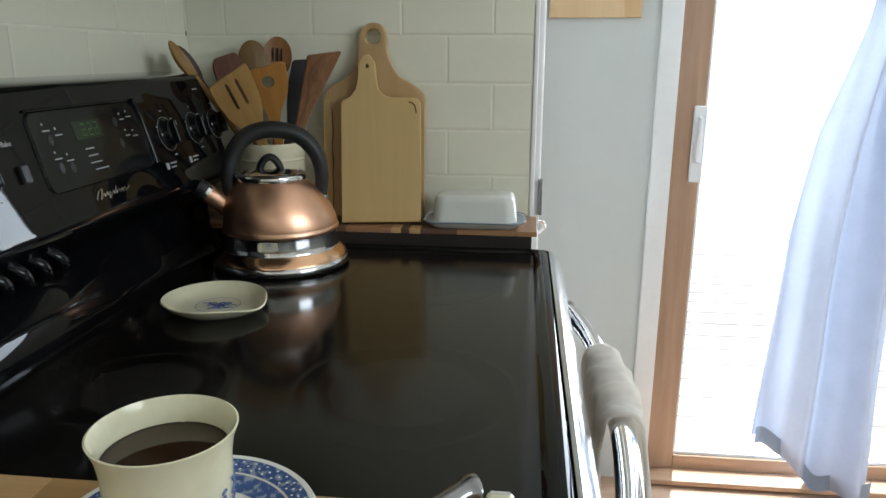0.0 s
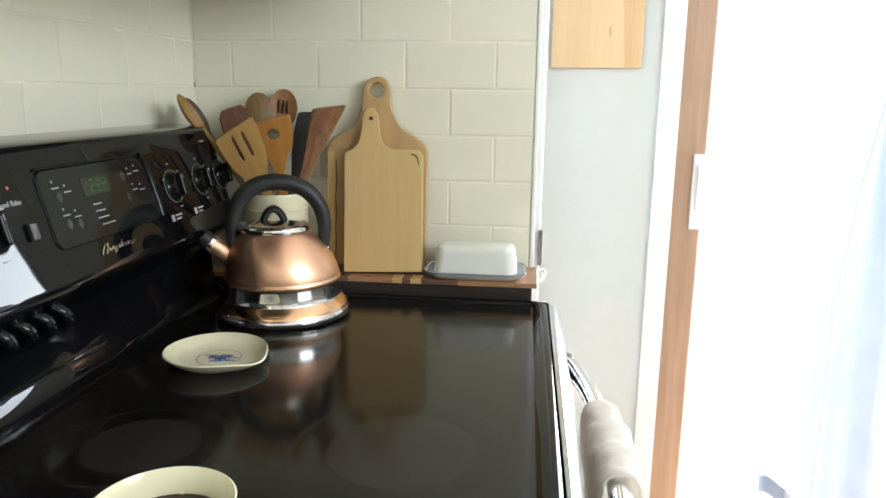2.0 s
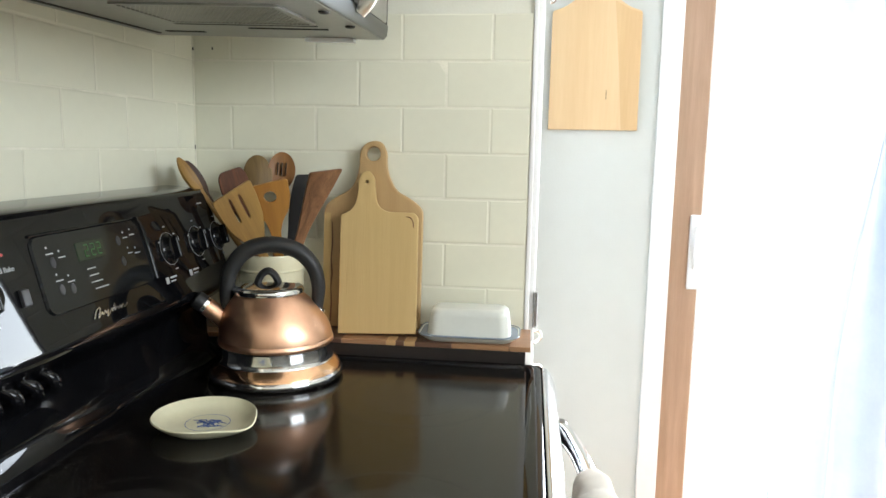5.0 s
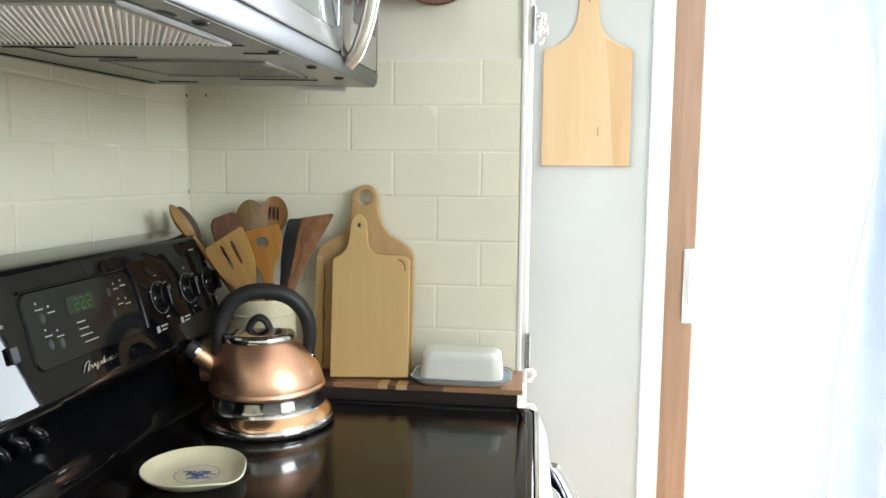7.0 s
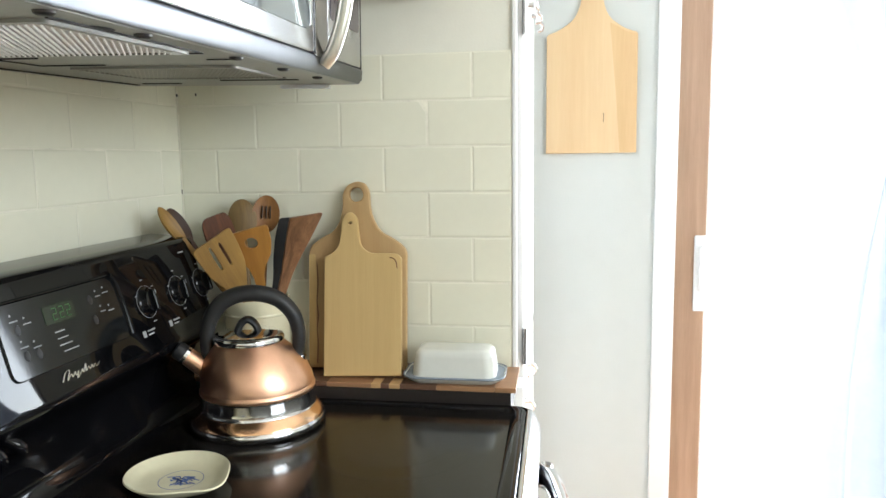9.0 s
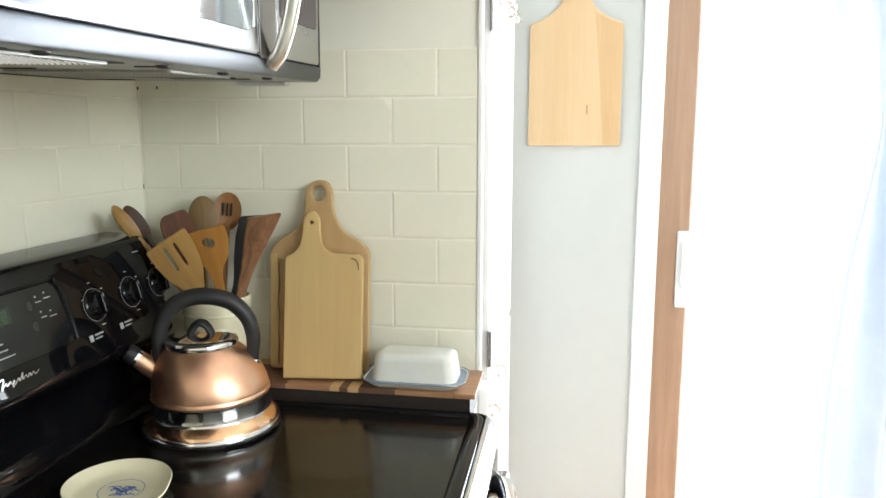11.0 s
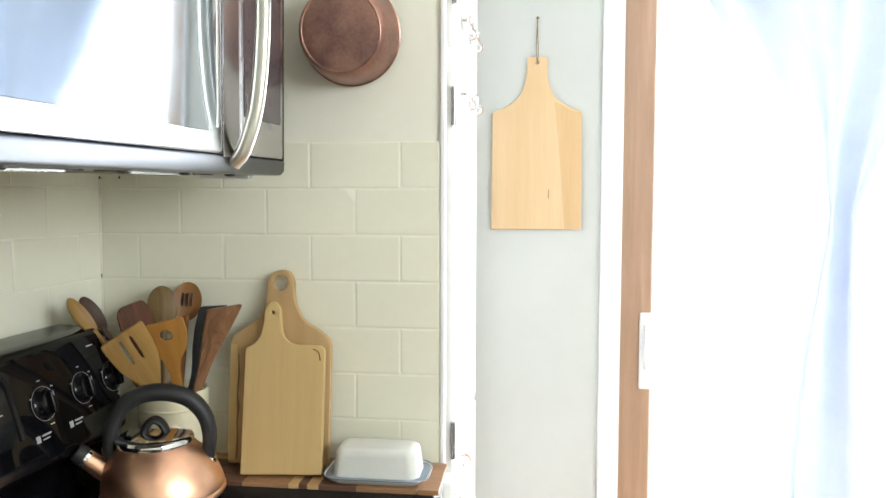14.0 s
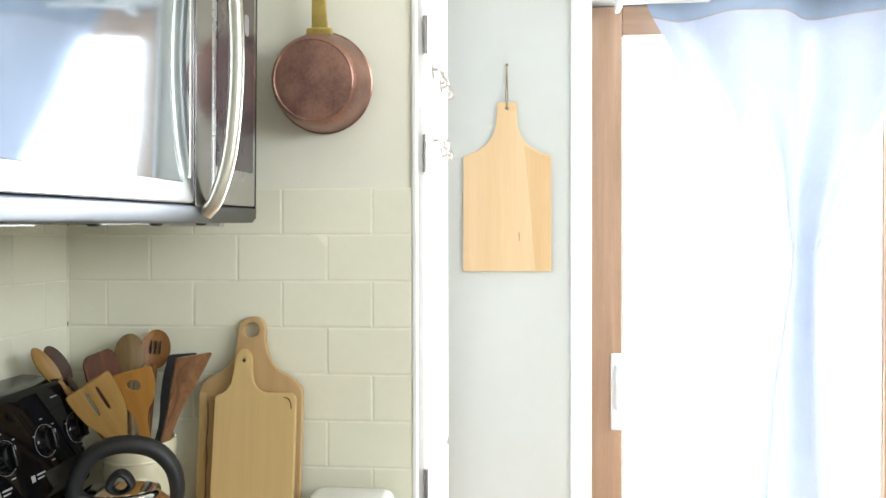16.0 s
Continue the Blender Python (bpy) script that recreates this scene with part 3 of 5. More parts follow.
def ring_loft(rects, close_last=False):
    bm = bmesh.new()
    rows = [[bm.verts.new((x, y, z)) for x, y in pts] for pts, z in rects]
    n = len(rows[0])
    for p, q in zip(rows, rows[1:]):
        for i in range(n):
            bm.faces.new((p[i], p[(i + 1) % n], q[(i + 1) % n], q[i]))
    if close_last:
        bm.faces.new(rows[-1])
    return bm


def rr(d, z, r=0.032):
    return rounded_rect(0.088 + d * 0.4, RY0 + d, 0.631 - d * 1.55, RY1 - d, max(0.004, 0.026 - d * 0.6)), z


part("cooktop_frame", ring_loft([rr(0.001, 0.868), rr(0.0, 0.872), rr(0.0, 0.903), rr(0.0008, 0.9070), rr(0.0025, 0.9090), rr(0.005, 0.9100), rr(0.009, 0.9097),
                                 rr(0.0125, 0.9082), rr(0.0150, 0.9062), rr(0.017, 0.9040)]), BLACK, range_, "glossy black cooktop rim")
part("glass", ring_loft([rr(0.0145, 0.899), rr(0.0150, TOPZ - 0.0006), rr(0.0158, TOPZ)], True), COOKGLASS, range_, "black ceramic glass cooktop")
b = bmesh.new()
trim_prof = [(0.6315, 0.872), (0.651, 0.872), (0.6525, 0.880), (0.6515, 0.888), (0.642, 0.9045), (0.638, 0.9082), (0.634, 0.9092), (0.6312, 0.908)]
secs = []
for i in range(15):
    y = RY0 + 0.002 + (RY1 - RY0 - 0.036) * i / 8 if i <= 8 else RY1 - 0.034 + 0.030 * math.sin(radians(15 * (i - 8)))
    cut = 0.0 if i <= 8 else 0.030 * (1 - math.cos(radians(15 * (i - 8))))
    secs.append([b.verts.new((min(x, 0.6525 - cut + (x - 0.6525) * (1 if cut == 0 else 0.6)), y, z)) for x, z in trim_prof])
for p, q in zip(secs, secs[1:]):
    for i in range(len(trim_prof)):
        b.faces.new((p[i], p[(i + 1) % len(trim_prof)], q[(i + 1) % len(trim_prof)], q[i]))
b.faces.new(secs[0])
b.faces.new(secs[-1][::-1])
part("front_trim", b, TRIMSTEEL, range_, "polished metal front trim")


def flat_ring(cx, cy, r0, r1, z, n=72):
    bm = bmesh.new()
    a = [[bm.verts.new((cx + r * math.cos(2 * math.pi * i / n), cy + r * math.sin(2 * math.pi * i / n), z)) for i in range(n)] for r in (r0, r1)]
    for i in range(n):
        bm.faces.new((a[0][i], a[0][(i + 1) % n], a[1][(i + 1) % n], a[1][i]))
    return bm


for cx, cy, r in ((0.482, -0.632, 0.108), (0.453, -0.288, 0.113), (0.235, -0.655, 0.082), (0.235, -0.300, 0.082)):
    bz = TOPZ + 0.00006
    part("burner_ring", flat_ring(cx, cy, r - 0.006, r, bz), RING, range_, "grey printed burner ring")
    part("burner_zone", lathe([(0, bz), (r * 0.40, bz), (r * 0.66, bz)], 72, m=pose(cx, cy, 0)), RINGFILL, range_, "speckled burner zone")

# backguard: sloped face over an undercut with louvres
b = bmesh.new()
prof = [(0.003, 0.90), (0.003, 1.176), (0.008, 1.181), (0.018, 1.183), (0.062, 1.1805), (0.076, 1.1785), (0.0825, 1.1755), (0.0860, 1.170),
        (0.1165, 1.052), (0.1198, 1.041), (0.121, 1.034), (0.120, 1.027), (0.114, 1.020), (0.104, 1.012), (0.086, 1.000), (0.078, 0.985), (0.076, 0.960),
        (0.078, 0.935), (0.084, 0.918), (0.094, 0.909), (0.104, 0.9075), (0.104, 0.90)]
pr_c = Vector((0.065, 1.05))
secs = []
for y, k in ((RY0 + 0.002, 0.90), (RY0 + 0.004, 0.97), (RY0 + 0.010, 1.0), (RY1 - 0.022, 1.0), (RY1 - 0.016, 0.97), (RY1 - 0.014, 0.90)):
    secs.append([b.verts.new((pr_c.x + (x - pr_c.x) * k, y, pr_c.y + (z - pr_c.y) * (1 - (1 - k) * 0.35))) for x, z in prof])
n = len(prof)
for p, q in zip(secs, secs[1:]):
    for i in range(n):
        b.faces.new((p[i], p[(i + 1) % n], q[(i + 1) % n], q[i]))
b.faces.new(secs[0])
b.faces.new(secs[-1][::-1])
part("backguard", b, BLACK, range_, "glossy black control backguard")

# axes of the sloped face: u along y, v up the slope, w out of it
FU, FV = Vector((0, 1, 0)), Vector((-0.0305, 0, 0.118)).normalized()
FW = FU.cross(FV)
FO = Vector((0.1018, 0, 1.109))


def face_m(y, z, out=0.0):
    v = (z - FO.z) / FV.z
    o = FO + FU * y + FV * v + FW * out
    return Matrix(((FU.x, FV.x, FW.x, o.x), (FU.y, FV.y, FW.y, o.y), (FU.z, FV.z, FW.z, o.z), (0, 0, 0, 1)))


# display plate with a raised edge
def plate(w, h, r, t):
    pts = round_poly([(-w / 2, -h / 2), (w / 2, -h / 2), (w / 2, h / 2), (-w / 2, h / 2)], r)
    bm = bmesh.new()
    lo = [bm.verts.new((x, y, 0)) for x, y in pts]
    hi = [bm.verts.new((x * (1 - 2 * t / w * 0.6), y * (1 - 2 * t / h * 0.6), t)) for x, y in pts]
    for i in range(len(pts)):
        bm.faces.new((lo[i], lo[(i + 1) % len(pts)], hi[(i + 1) % len(pts)], hi[i]))
    bm.faces.new(hi)
    bm.faces.new(lo[::-1])
    return bm


PY, PZ = -0.466, 1.110
panel = part("display_panel", plate(0.212, 0.086, 0.012, 0.0025), PANELBLACK, range_, "satin black display panel", face_m(PY, PZ))
part("panel_ridge", tube([tuple(face_m(PY + 0.1065 + d, z, 0.0025).translation) for d, z in ((0.001, 1.072), (0.001, 1.09), (0.0, 1.11), (-0.002, 1.135), (-0.006, 1.146), (-0.013, 1.151))], 0.0042, 10, up=(0, 1, 0)), BLACK, range_, "raised panel edge")
part("panel_ridge", tube([tuple(face_m(PY + y, 1.1525, 0.0008).translation) for y in (-0.104, 0, 0.104)], 0.0016, 8), BLACK, range_, "raised panel edge")
part("display", plate(0.052, 0.022, 0.002, 0.0008), LCDOFF, panel, "dim display window", pose(-0.012, 0.017, 0.0026))
b = bmesh.new()
for dx in (-0.012, 0.0, 0.012):       # segment bars of the green clock
    for (x0, y0, x1, y1) in ((-0.0035, 0.006, 0.0035, 0.0072), (-0.0035, -0.0006, 0.0035, 0.0006), (-0.0035, -0.0072, 0.0035, -0.006),
                             (0.0028, 0.0006, 0.0038, 0.006), (-0.0038, -0.006, -0.0028, -0.0006)):
        box(dx + x0, y0, 0, dx + x1, y1, 0.0002, bm=b)
part("clock_digits", b, LCD, panel, "glowing green clock segments", pose(-0.009, 0.017, 0.0036))
rnd = random.Random(3)
for u, v, w in ((-0.082, 0.022, 0.012), (-0.064, 0.016, 0.012), (-0.078, -0.008, 0.012), (-0.06, -0.012, 0.012), (-0.02, -0.004, 0.016), (-0.018, -0.012, 0.018),
                (-0.016, -0.020, 0.022), (-0.010, -0.028, 0.026), (0.062, 0.022, 0.010), (0.078, 0.024, 0.012), (0.064, 0.002, 0.010), (0.080, 0.000, 0.012)):
    part("print_bar", box(-w / 2, -0.0007, 0, w / 2, 0.0007, 0.0002), PRINT, panel, "", pose(u, v, 0.0026))
    if abs(u) > 0.05:
        part("indicator", lathe([(0, 0), (0.0013, 0), (0.0012, 0.0005), (0, 0.0006)], 10), PRINT, panel, "", pose(u - 0.003, v + 0.007, 0.0026))
for u, v in ((0.046, 0.020), (0.046, -0.006), (-0.080, 0.012), (-0.060, -0.02), (-0.078, -0.018)):
    part("button", lathe([(0, 0.0012), (0.0045, 0.001), (0.0055, 0.0)], 20), BLACKPLASTIC, panel, "", pose(u, v, 0.0025) @ Matrix.Diagonal((0.8, 1.1, 1, 1)))
wave = [(-0.031, -0.004), (-0.027, 0.005), (-0.021, 0.0058), (-0.024, -0.0045), (-0.0185, 0.0012), (-0.016, -0.0028), (-0.0125, 0.0018), (-0.0105, -0.003), (-0.007, 0.0015), (-0.0085, -0.006), (-0.003, -0.001),
        (-0.001, 0.0015), (0.001, -0.0028), (0.0045, 0.0055), (0.005, -0.0025), (0.009, 0.0012), (0.0115, -0.0026), (0.0145, 0.0016), (0.0165, -0.0026), (0.0195, 0.0014), (0.0225, -0.0025), (0.028, 0.001)]
b = tube(smooth_path([(x + y * 0.3, y, 0.0006) for x, y in wave], 5), 0.00075, 6)
part("badge", b, CHROME, range_, "small silver maker's badge", face_m(-0.467, 1.055, 0.0002) @ Matrix.Diagonal((1.15, 1.0, 1, 1)))
part("lettering", text_mesh("Speed Bake", 0.0075), PRINT, range_, "grey printed lettering", face_m(-0.618, 1.123, 0.0004))
part("switch", box(-0.006, -0.009, 0, 0.006, 0.009, 0.005, 0.002), BLACKPLASTIC, range_, "black rocker switch", face_m(-0.600, 1.095))
part("indicator", lathe([(0, 0.0008), (0.0016, 0.0006), (0.0016, 0)], 12), mat("red_indicator", (0.5, 0.04, 0.03), 0.3), range_, "small red indicator", face_m(-0.612, 1.140))


def range_knob(y, z):
    kb = part("knob", lathe([(0, 0.011), (0.013, 0.011), (0.0155, 0.0100), (0.017, 0.006), (0.0185, 0.003), (0.0215, 0.0015), (0.0215, 0.0)], 36), BLACK,
              range_, "black control knob", face_m(y, z) @ pose(0, 0, 0, 0, 0, 0))
    part("grip", box(-0.0038, -0.0155, 0.007, 0.0038, 0.0155, 0.0175, 0.003, 3), BLACK, kb)
    part("dial_mark", box(-0.0006, 0.008, 0.0173, 0.0006, 0.014, 0.0178), PRINT, kb)
    part("knob_ring", lathe([(0.0228, 0.0), (0.0228, 0.0005), (0.0232, 0.0005), (0.0232, 0.0)], 40), PRINT, range_, "thin printed dial ring", face_m(y, z, 0.0002))
    for u, v, w in ((0, 0.033, 0.006), (0.022, 0.020, 0.005), (-0.022, 0.012, 0.004), (0.006, -0.031, 0.008)):
        part("print_bar", box(-w / 2, -0.0008, 0, w / 2, 0.0008, 0.0002), PRINT, range_, "", face_m(y + u, z + v * 0.92, 0.0004))


for y in (-0.303, -0.219, -0.146, -0.650, -0.725, -0.800):
    range_knob(y, 1.104)
for y in (-0.318, -0.250):
    b = box(-0.016, -0.003, 0, -0.008, 0.006, 0.0002)
    box(-0.004, 0.003, 0, 0.014, 0.0055, 0.0002, bm=b)
    box(-0.004, -0.002, 0, 0.010, 0.0, 0.0002, bm=b)
    part("burner_symbol", b, PRINT, range_, "printed burner symbol", face_m(y, 1.062, 0.0006))
part("print_bar", box(-0.008, -0.001, 0, 0.008, 0.001, 0.0002), PRINT, range_, "", face_m(-0.180, 1.158, 0.0004))
# oven vent louvres under the face
for i in range(11):
    y = -0.566 - i * 0.0285
    part("louvre", tube(smooth_path([(0.072, y - 0.016, 1.010), (0.094, y - 0.010, 1.012), (0.108, y - 0.003, 1.003), (0.108, y + 0.001, 0.992), (0.094, y, 0.984)], 6), 0.0072, 12), BLACK, range_, "rounded black vent louvre")

# bowed chrome oven handle
bow = smooth_path([(0.652, -0.185, 0.826), (0.669, -0.215, 0.829), (0.685, -0.300, 0.832), (0.694, -0.400, 0.833), (0.697, RC, 0.833), (0.694, -0.60, 0.833),
                   (0.685, -0.70, 0.832), (0.669, -0.785, 0.829), (0.652, -0.812, 0.826)], 10)
b = tube(bow, [0.0130 + 0.0055 * max(0.0, 1 - min(i, len(bow) - 1 - i) / 16) for i in range(len(bow))], 18)
part("handle", b, CHROME, range_, "bowed chrome oven handle")
for y in (-0.190, -0.807):
    part("handle_mount", box(0.6505, y - 0.017, 0.810, 0.672, y + 0.017, 0.844, 0.008, 3), DARKSTEEL, range_, "polished handle bracket")

towel = thing("dish_towel", (0, 0, 0), "oatmeal linen towel folded over the oven handle", "towel")
b = bmesh.new()
rows = []
drop = [(-0.0175, -0.42), (-0.017, -0.25), (-0.0175, -0.10), (-0.0185, -0.02), (-0.016, 0.006), (-0.008, 0.0165), (0.002, 0.0185), (0.011, 0.0155), (0.0175, 0.004),
        (0.022, -0.03), (0.030, -0.12), (0.044, -0.28), (0.054, -0.46)]
fine = smooth_path([(dx, 0, dz) for dx, dz in drop], 4)
for i in range(45):
    u = i / 44
    y = -0.366 - 0.190 * u
    hx = 0.6975 - 0.9 * (y - RC) ** 2 * 0.35
    row = []
    for j, p in enumerate(fine):
        dx, dz = p.x, p.z
        deep = max(0.0, -dz)
        flare = 0.018 * deep * math.sin(u * 17 + 1) + 0.05 * deep * (u - 0.5)
        crease = 0.0009 * math.sin(u * 23 + 2.5 * math.sin(j * 0.21)) + 0.0006 * math.sin(u * 61 + j * 0.35) + 0.0016 * noise.noise((u * 14, j * 0.30, 0.3))
        row.append(b.verts.new((hx + dx * (1.25 + 0.25 * math.sin(u * 3.1)) + flare + crease * (1 if dx > 0 else -1), y + 0.10 * deep * (u - 0.4), 0.833 + dz + 0.0015 * math.sin(u * 21) + crease * 0.8)))
    rows.append(row)
for p, q in zip(rows, rows[1:]):
    for j in range(len(fine) - 1):
        b.faces.new((p[j], p[j + 1], q[j + 1], q[j]))
tw = part("cloth", b, TOWEL, towel)
tw.modifiers.new("thick", "SOLIDIFY").thickness = 0.004

# ---------------------------------------------------------------- microwave over the range
mw = thing("microwave", (0, 0, 0), "stainless over-range microwave with a bowed handle and mirrored door", "microwave")
mw.matrix_basis = pose(0, -0.121, 1.421, 1.5, 1.2) @ pose(0, 0.121, -1.416)     # it hangs a little low on the near side
MY0, MY1, MZ0, MZ1, MX = -0.878, -0.121, 1.414, 1.838, 0.347
part("body", box(0.001, MY0, MZ0 + 0.012, MX, MY1, MZ1, 0.003), MWBOTTOM, mw, "grey sheet-metal case")
part("bottom_plate", box(0.003, MY0 + 0.004, MZ0 + 0.002, MX + 0.0195, MY1 - 0.004, MZ0 + 0.0115, 0.002), MWBOTTOM, mw, "grey painted underside")
DSPLIT = -0.288
mdoor = part("door", box(MX + 0.001, MY0, MZ0 + 0.0245, MX + 0.030, DSPLIT - 0.0008, MZ1, 0.005, 3), STEEL, mw, "brushed stainless door")
part("window", plate(0.478, 0.340, 0.02, 0.0012), MWGLASS, mdoor, "mirror-dark door glass",
     Matrix(((0, 0, 1, MX + 0.0302), (1, 0, 0, -0.600), (0, 1, 0, 1.634), (0, 0, 0, 1))))
part("window_edge", tube([(MX + 0.031, -0.3585, 1.470), (MX + 0.031, -0.3585, 1.798)], 0.0016, 8, up=(0, 1, 0)), CHROME, mdoor, "bright window edge")
part("door_strip", box(MX + 0.0302, -0.344, MZ0 + 0.022, MX + 0.0318, -0.298, MZ1 - 0.02, 0.0006), DARKSTEEL, mdoor, "dark polished strip behind the handle")
b = tube(smooth_path([(MX + 0.030, -0.314, 1.428), (MX + 0.046, -0.314, 1.450), (MX + 0.062, -0.312, 1.512), (MX + 0.069, -0.312, 1.620), (MX + 0.062, -0.312, 1.730),
                      (MX + 0.046, -0.314, 1.790), (MX + 0.030, -0.314, 1.814)], 10), 0.0096, 18, 0.9, up=(0, 1, 0))
part("handle", b, SATIN, mdoor, "bowed satin nickel handle")
LOWTRIM = mat("dark_lower_trim", (0.10, 0.105, 0.115), 0.28, 1.0, 0.08, 8.0)
b = bmesh.new()
low_prof = [(MX + 0.001, MZ0 + 0.012), (MX + 0.0200, MZ0 + 0.0025), (MX + 0.0235, MZ0 + 0.0030), (MX + 0.0262, MZ0 + 0.0060), (MX + 0.0288, MZ0 + 0.0145), (MX + 0.0296, MZ0 + 0.0215), (MX + 0.0285, MZ0 + 0.0240), (MX + 0.001, MZ0 + 0.0240)]
secs = [[b.verts.new((x, y, z)) for x, z in low_prof] for y in (MY0 + 0.001, MY1 - 0.001)]
for i in range(len(low_prof)):
    k = (i + 1) % len(low_prof)
    b.faces.new((secs[0][i], secs[0][k], secs[1][k], secs[1][i]))
b.faces.new(secs[0])
b.faces.new(secs[1][::-1])
part("lower_trim", b, LOWTRIM, mw, "grey rolled lower edge")
mctl = part("control_column", box(MX + 0.001, DSPLIT + 0.0008, MZ0 + 0.0245, MX + 0.028, MY1, MZ1, 0.006, 3), COLUMN, mw, "stainless control column")
part("edge_trim", box(MX - 0.02, MY1 + 0.0002, MZ0 + 0.008, MX + 0.0275, MY1 + 0.0035, MZ1 - 0.002, 0.001), BLACKPLASTIC, mw, "dark case edge")
FR = Matrix(((0, 0, 1, MX + 0.0282), (1, 0, 0, 0), (0, 1, 0, 0), (0, 0, 0, 1)))
part("keypad", plate(0.136, 0.330, 0.006, 0.001), KEYPAD, mctl, "dark keypad", FR @ pose(-0.205, 1.655, 0))
part("display", plate(0.070, 0.028, 0.003, 0.0006), LCDOFF, mctl, "dim display window", FR @ pose(-0.205, 1.790, 0.0011))
for i in range(5):
    for j in range(3):
        part("key", plate(0.022, 0.012, 0.003, 0.0005), KEYPAD, mctl, "", FR @ pose(-0.245 + j * 0.036, 1.52 + i * 0.026, 0.0011))
part("key", plate(0.016, 0.030, 0.007, 0.0005), PRINT, mctl, "pale start key", FR @ pose(-0.168, 1.700, 0.0011))
for y in (-0.80, -0.690, -0.524, -0.398, -0.275):
    part("screw", lathe([(0, -0.0035), (0.005, -0.0032), (0.0068, -0.0018), (0.0072, 0.0)], 14), BLACKPLASTIC, mw, "black screw head", pose(MX + 0.009, y, MZ0 + 0.0022))
for y0, y1, fx0, fx1 in ((-0.775, -0.574, 0.085, 0.334), (-0.445, -0.292, 0.112, 0.316)):
    part("filter_frame", ring_loft([(rounded_rect(fx0, y0, fx1, y1, 0.006, 3), MZ0 + 0.0019), (rounded_rect(fx0, y0, fx1, y1, 0.006, 3), MZ0 - 0.0008),
                                    (rounded_rect(fx0 + 0.007, y0 + 0.007, fx1 - 0.007, y1 - 0.007, 0.004, 3), MZ0 - 0.0008), (rounded_rect(fx0 + 0.007, y0 + 0.007, fx1 - 0.007, y1 - 0.007, 0.004, 3), MZ0 + 0.0016)]),
         MWBOTTOM, mw, "grey filter frame")
    b = bmesh.new()
    d_, n_ = Vector((-0.5, 0.866)), Vector((0.866, 0.5))
    x0_, x1_, a0_, a1_ = fx0 + 0.009, fx1 - 0.009, y0 + 0.009, y1 - 0.009
    for turn in (0, 1):
        dd = d_ if turn == 0 else Vector((0.94, 0.34))
        nn = Vector((-dd.y, dd.x))
        mid = Vector(((x0_ + x1_) / 2, (a0_ + a1_) / 2))
        k = -46
        while k <= 46:
            p = mid + nn * k * 0.0050
            lo, hi = -1.0, 1.0
            for c, dc, c0, c1 in ((p.x, dd.x, x0_, x1_), (p.y, dd.y, a0_, a1_)):
                s0, s1 = (c0 - c) / dc, (c1 - c) / dc
                lo, hi = max(lo, min(s0, s1)), min(hi, max(s0, s1))
            if hi - lo > 0.006:
                q0, q1 = p + dd * lo, p + dd * hi
                zz = MZ0 - 0.0006 + 0.0014 * turn
                tube([(q0.x, q0.y, zz), (q1.x, q1.y, zz)], (0.0011 if y0 < -0.6 else 0.0006) if turn == 0 else (0.0006 if y0 < -0.6 else 0.0005), 6, bm=b)
            k += 1
    # same mesh twice: light colour for the lit near one, dark for the shaded far one
    tagged(part("filter_mesh", b, FILTER if y0 < -0.6 else FILTER_SHADED, mw, "aluminium grease filter, lit or shaded by its colour"), kind="stuff")
# added sheets: grey evens the far mesh, dark paints shade behind the near
part("filter_backing", box(0.122, -0.436, MZ0 + 0.0004, 0.306, -0.301, MZ0 + 0.0017), MWBOTTOM, mw, "grey sheet behind the far filter")
part("filter_backing", box(0.095, -0.765, MZ0 + 0.0010, 0.324, -0.584, MZ0 + 0.0017), DARK, mw, "dark sheet painting the shade behind the near filter")
part("lamp_cover", box(0.318, -0.600, MZ0 - 0.001, 0.330, -0.577, MZ0 + 0.0016, 0.0005), TRIM, mw, "pale lamp lens")
for sx, sy in ((0.30, -0.815), (0.345, -0.725)):
    part("vent_hole", lathe([(0, -0.0008), (0.012, -0.0006), (0.014, 0.0)], 20), DARK, mw, "dark oval vent", pose(sx, sy, MZ0 + 0.0021) @ Matrix.Diagonal((0.5, 1.0, 1, 1)))
for x0, y0, x1, y1 in ((0.022, -0.80, 0.028, -0.16), (0.341, -0.78, 0.3435, -0.575), (0.288, -0.568, 0.342, -0.564), (0.318, -0.512, 0.352, -0.509), (0.070, -0.545, 0.150, -0.542), (0.098, -0.47, 0.175, -0.467),
                       (0.095, -0.545, 0.098, -0.47), (0.108, -0.278, 0.310, -0.268), (0.20, -0.240, 0.315, -0.234), (0.05, -0.19, 0.11, -0.18)):
    part("vent_slot", box(x0, y0, MZ0 + 0.0008, x1, y1, MZ0 + 0.0022), DARK, mw, "dark slot")
part("mount_lip", box(0.25, MY1 - 0.02, MZ0 - 0.004, MX - 0.02, MY1 - 0.003, MZ0 + 0.0018, 0.001), TRIM, mw, "pale folded lip")

# ---------------------------------------------------------------- kettle
KX, KY = 0.2290, -0.226
kettle = thing("kettle", (KX, KY, TOPZ), "polished copper stove kettle with a black arched handle", "kettle")
SP = Vector((-0.94, -0.34, 0)).normalized()     # the way the spout points
SN = Vector((0, 0, 1)).cross(SP)


def drift(bm):
    """The dome's opening sits a little towards the spout: shear the upper part that way."""
    for v in bm.verts:
        v.co += SP * 0.010 * max(0.0, (v.co.z - 0.066) / 0.061)
    return bm


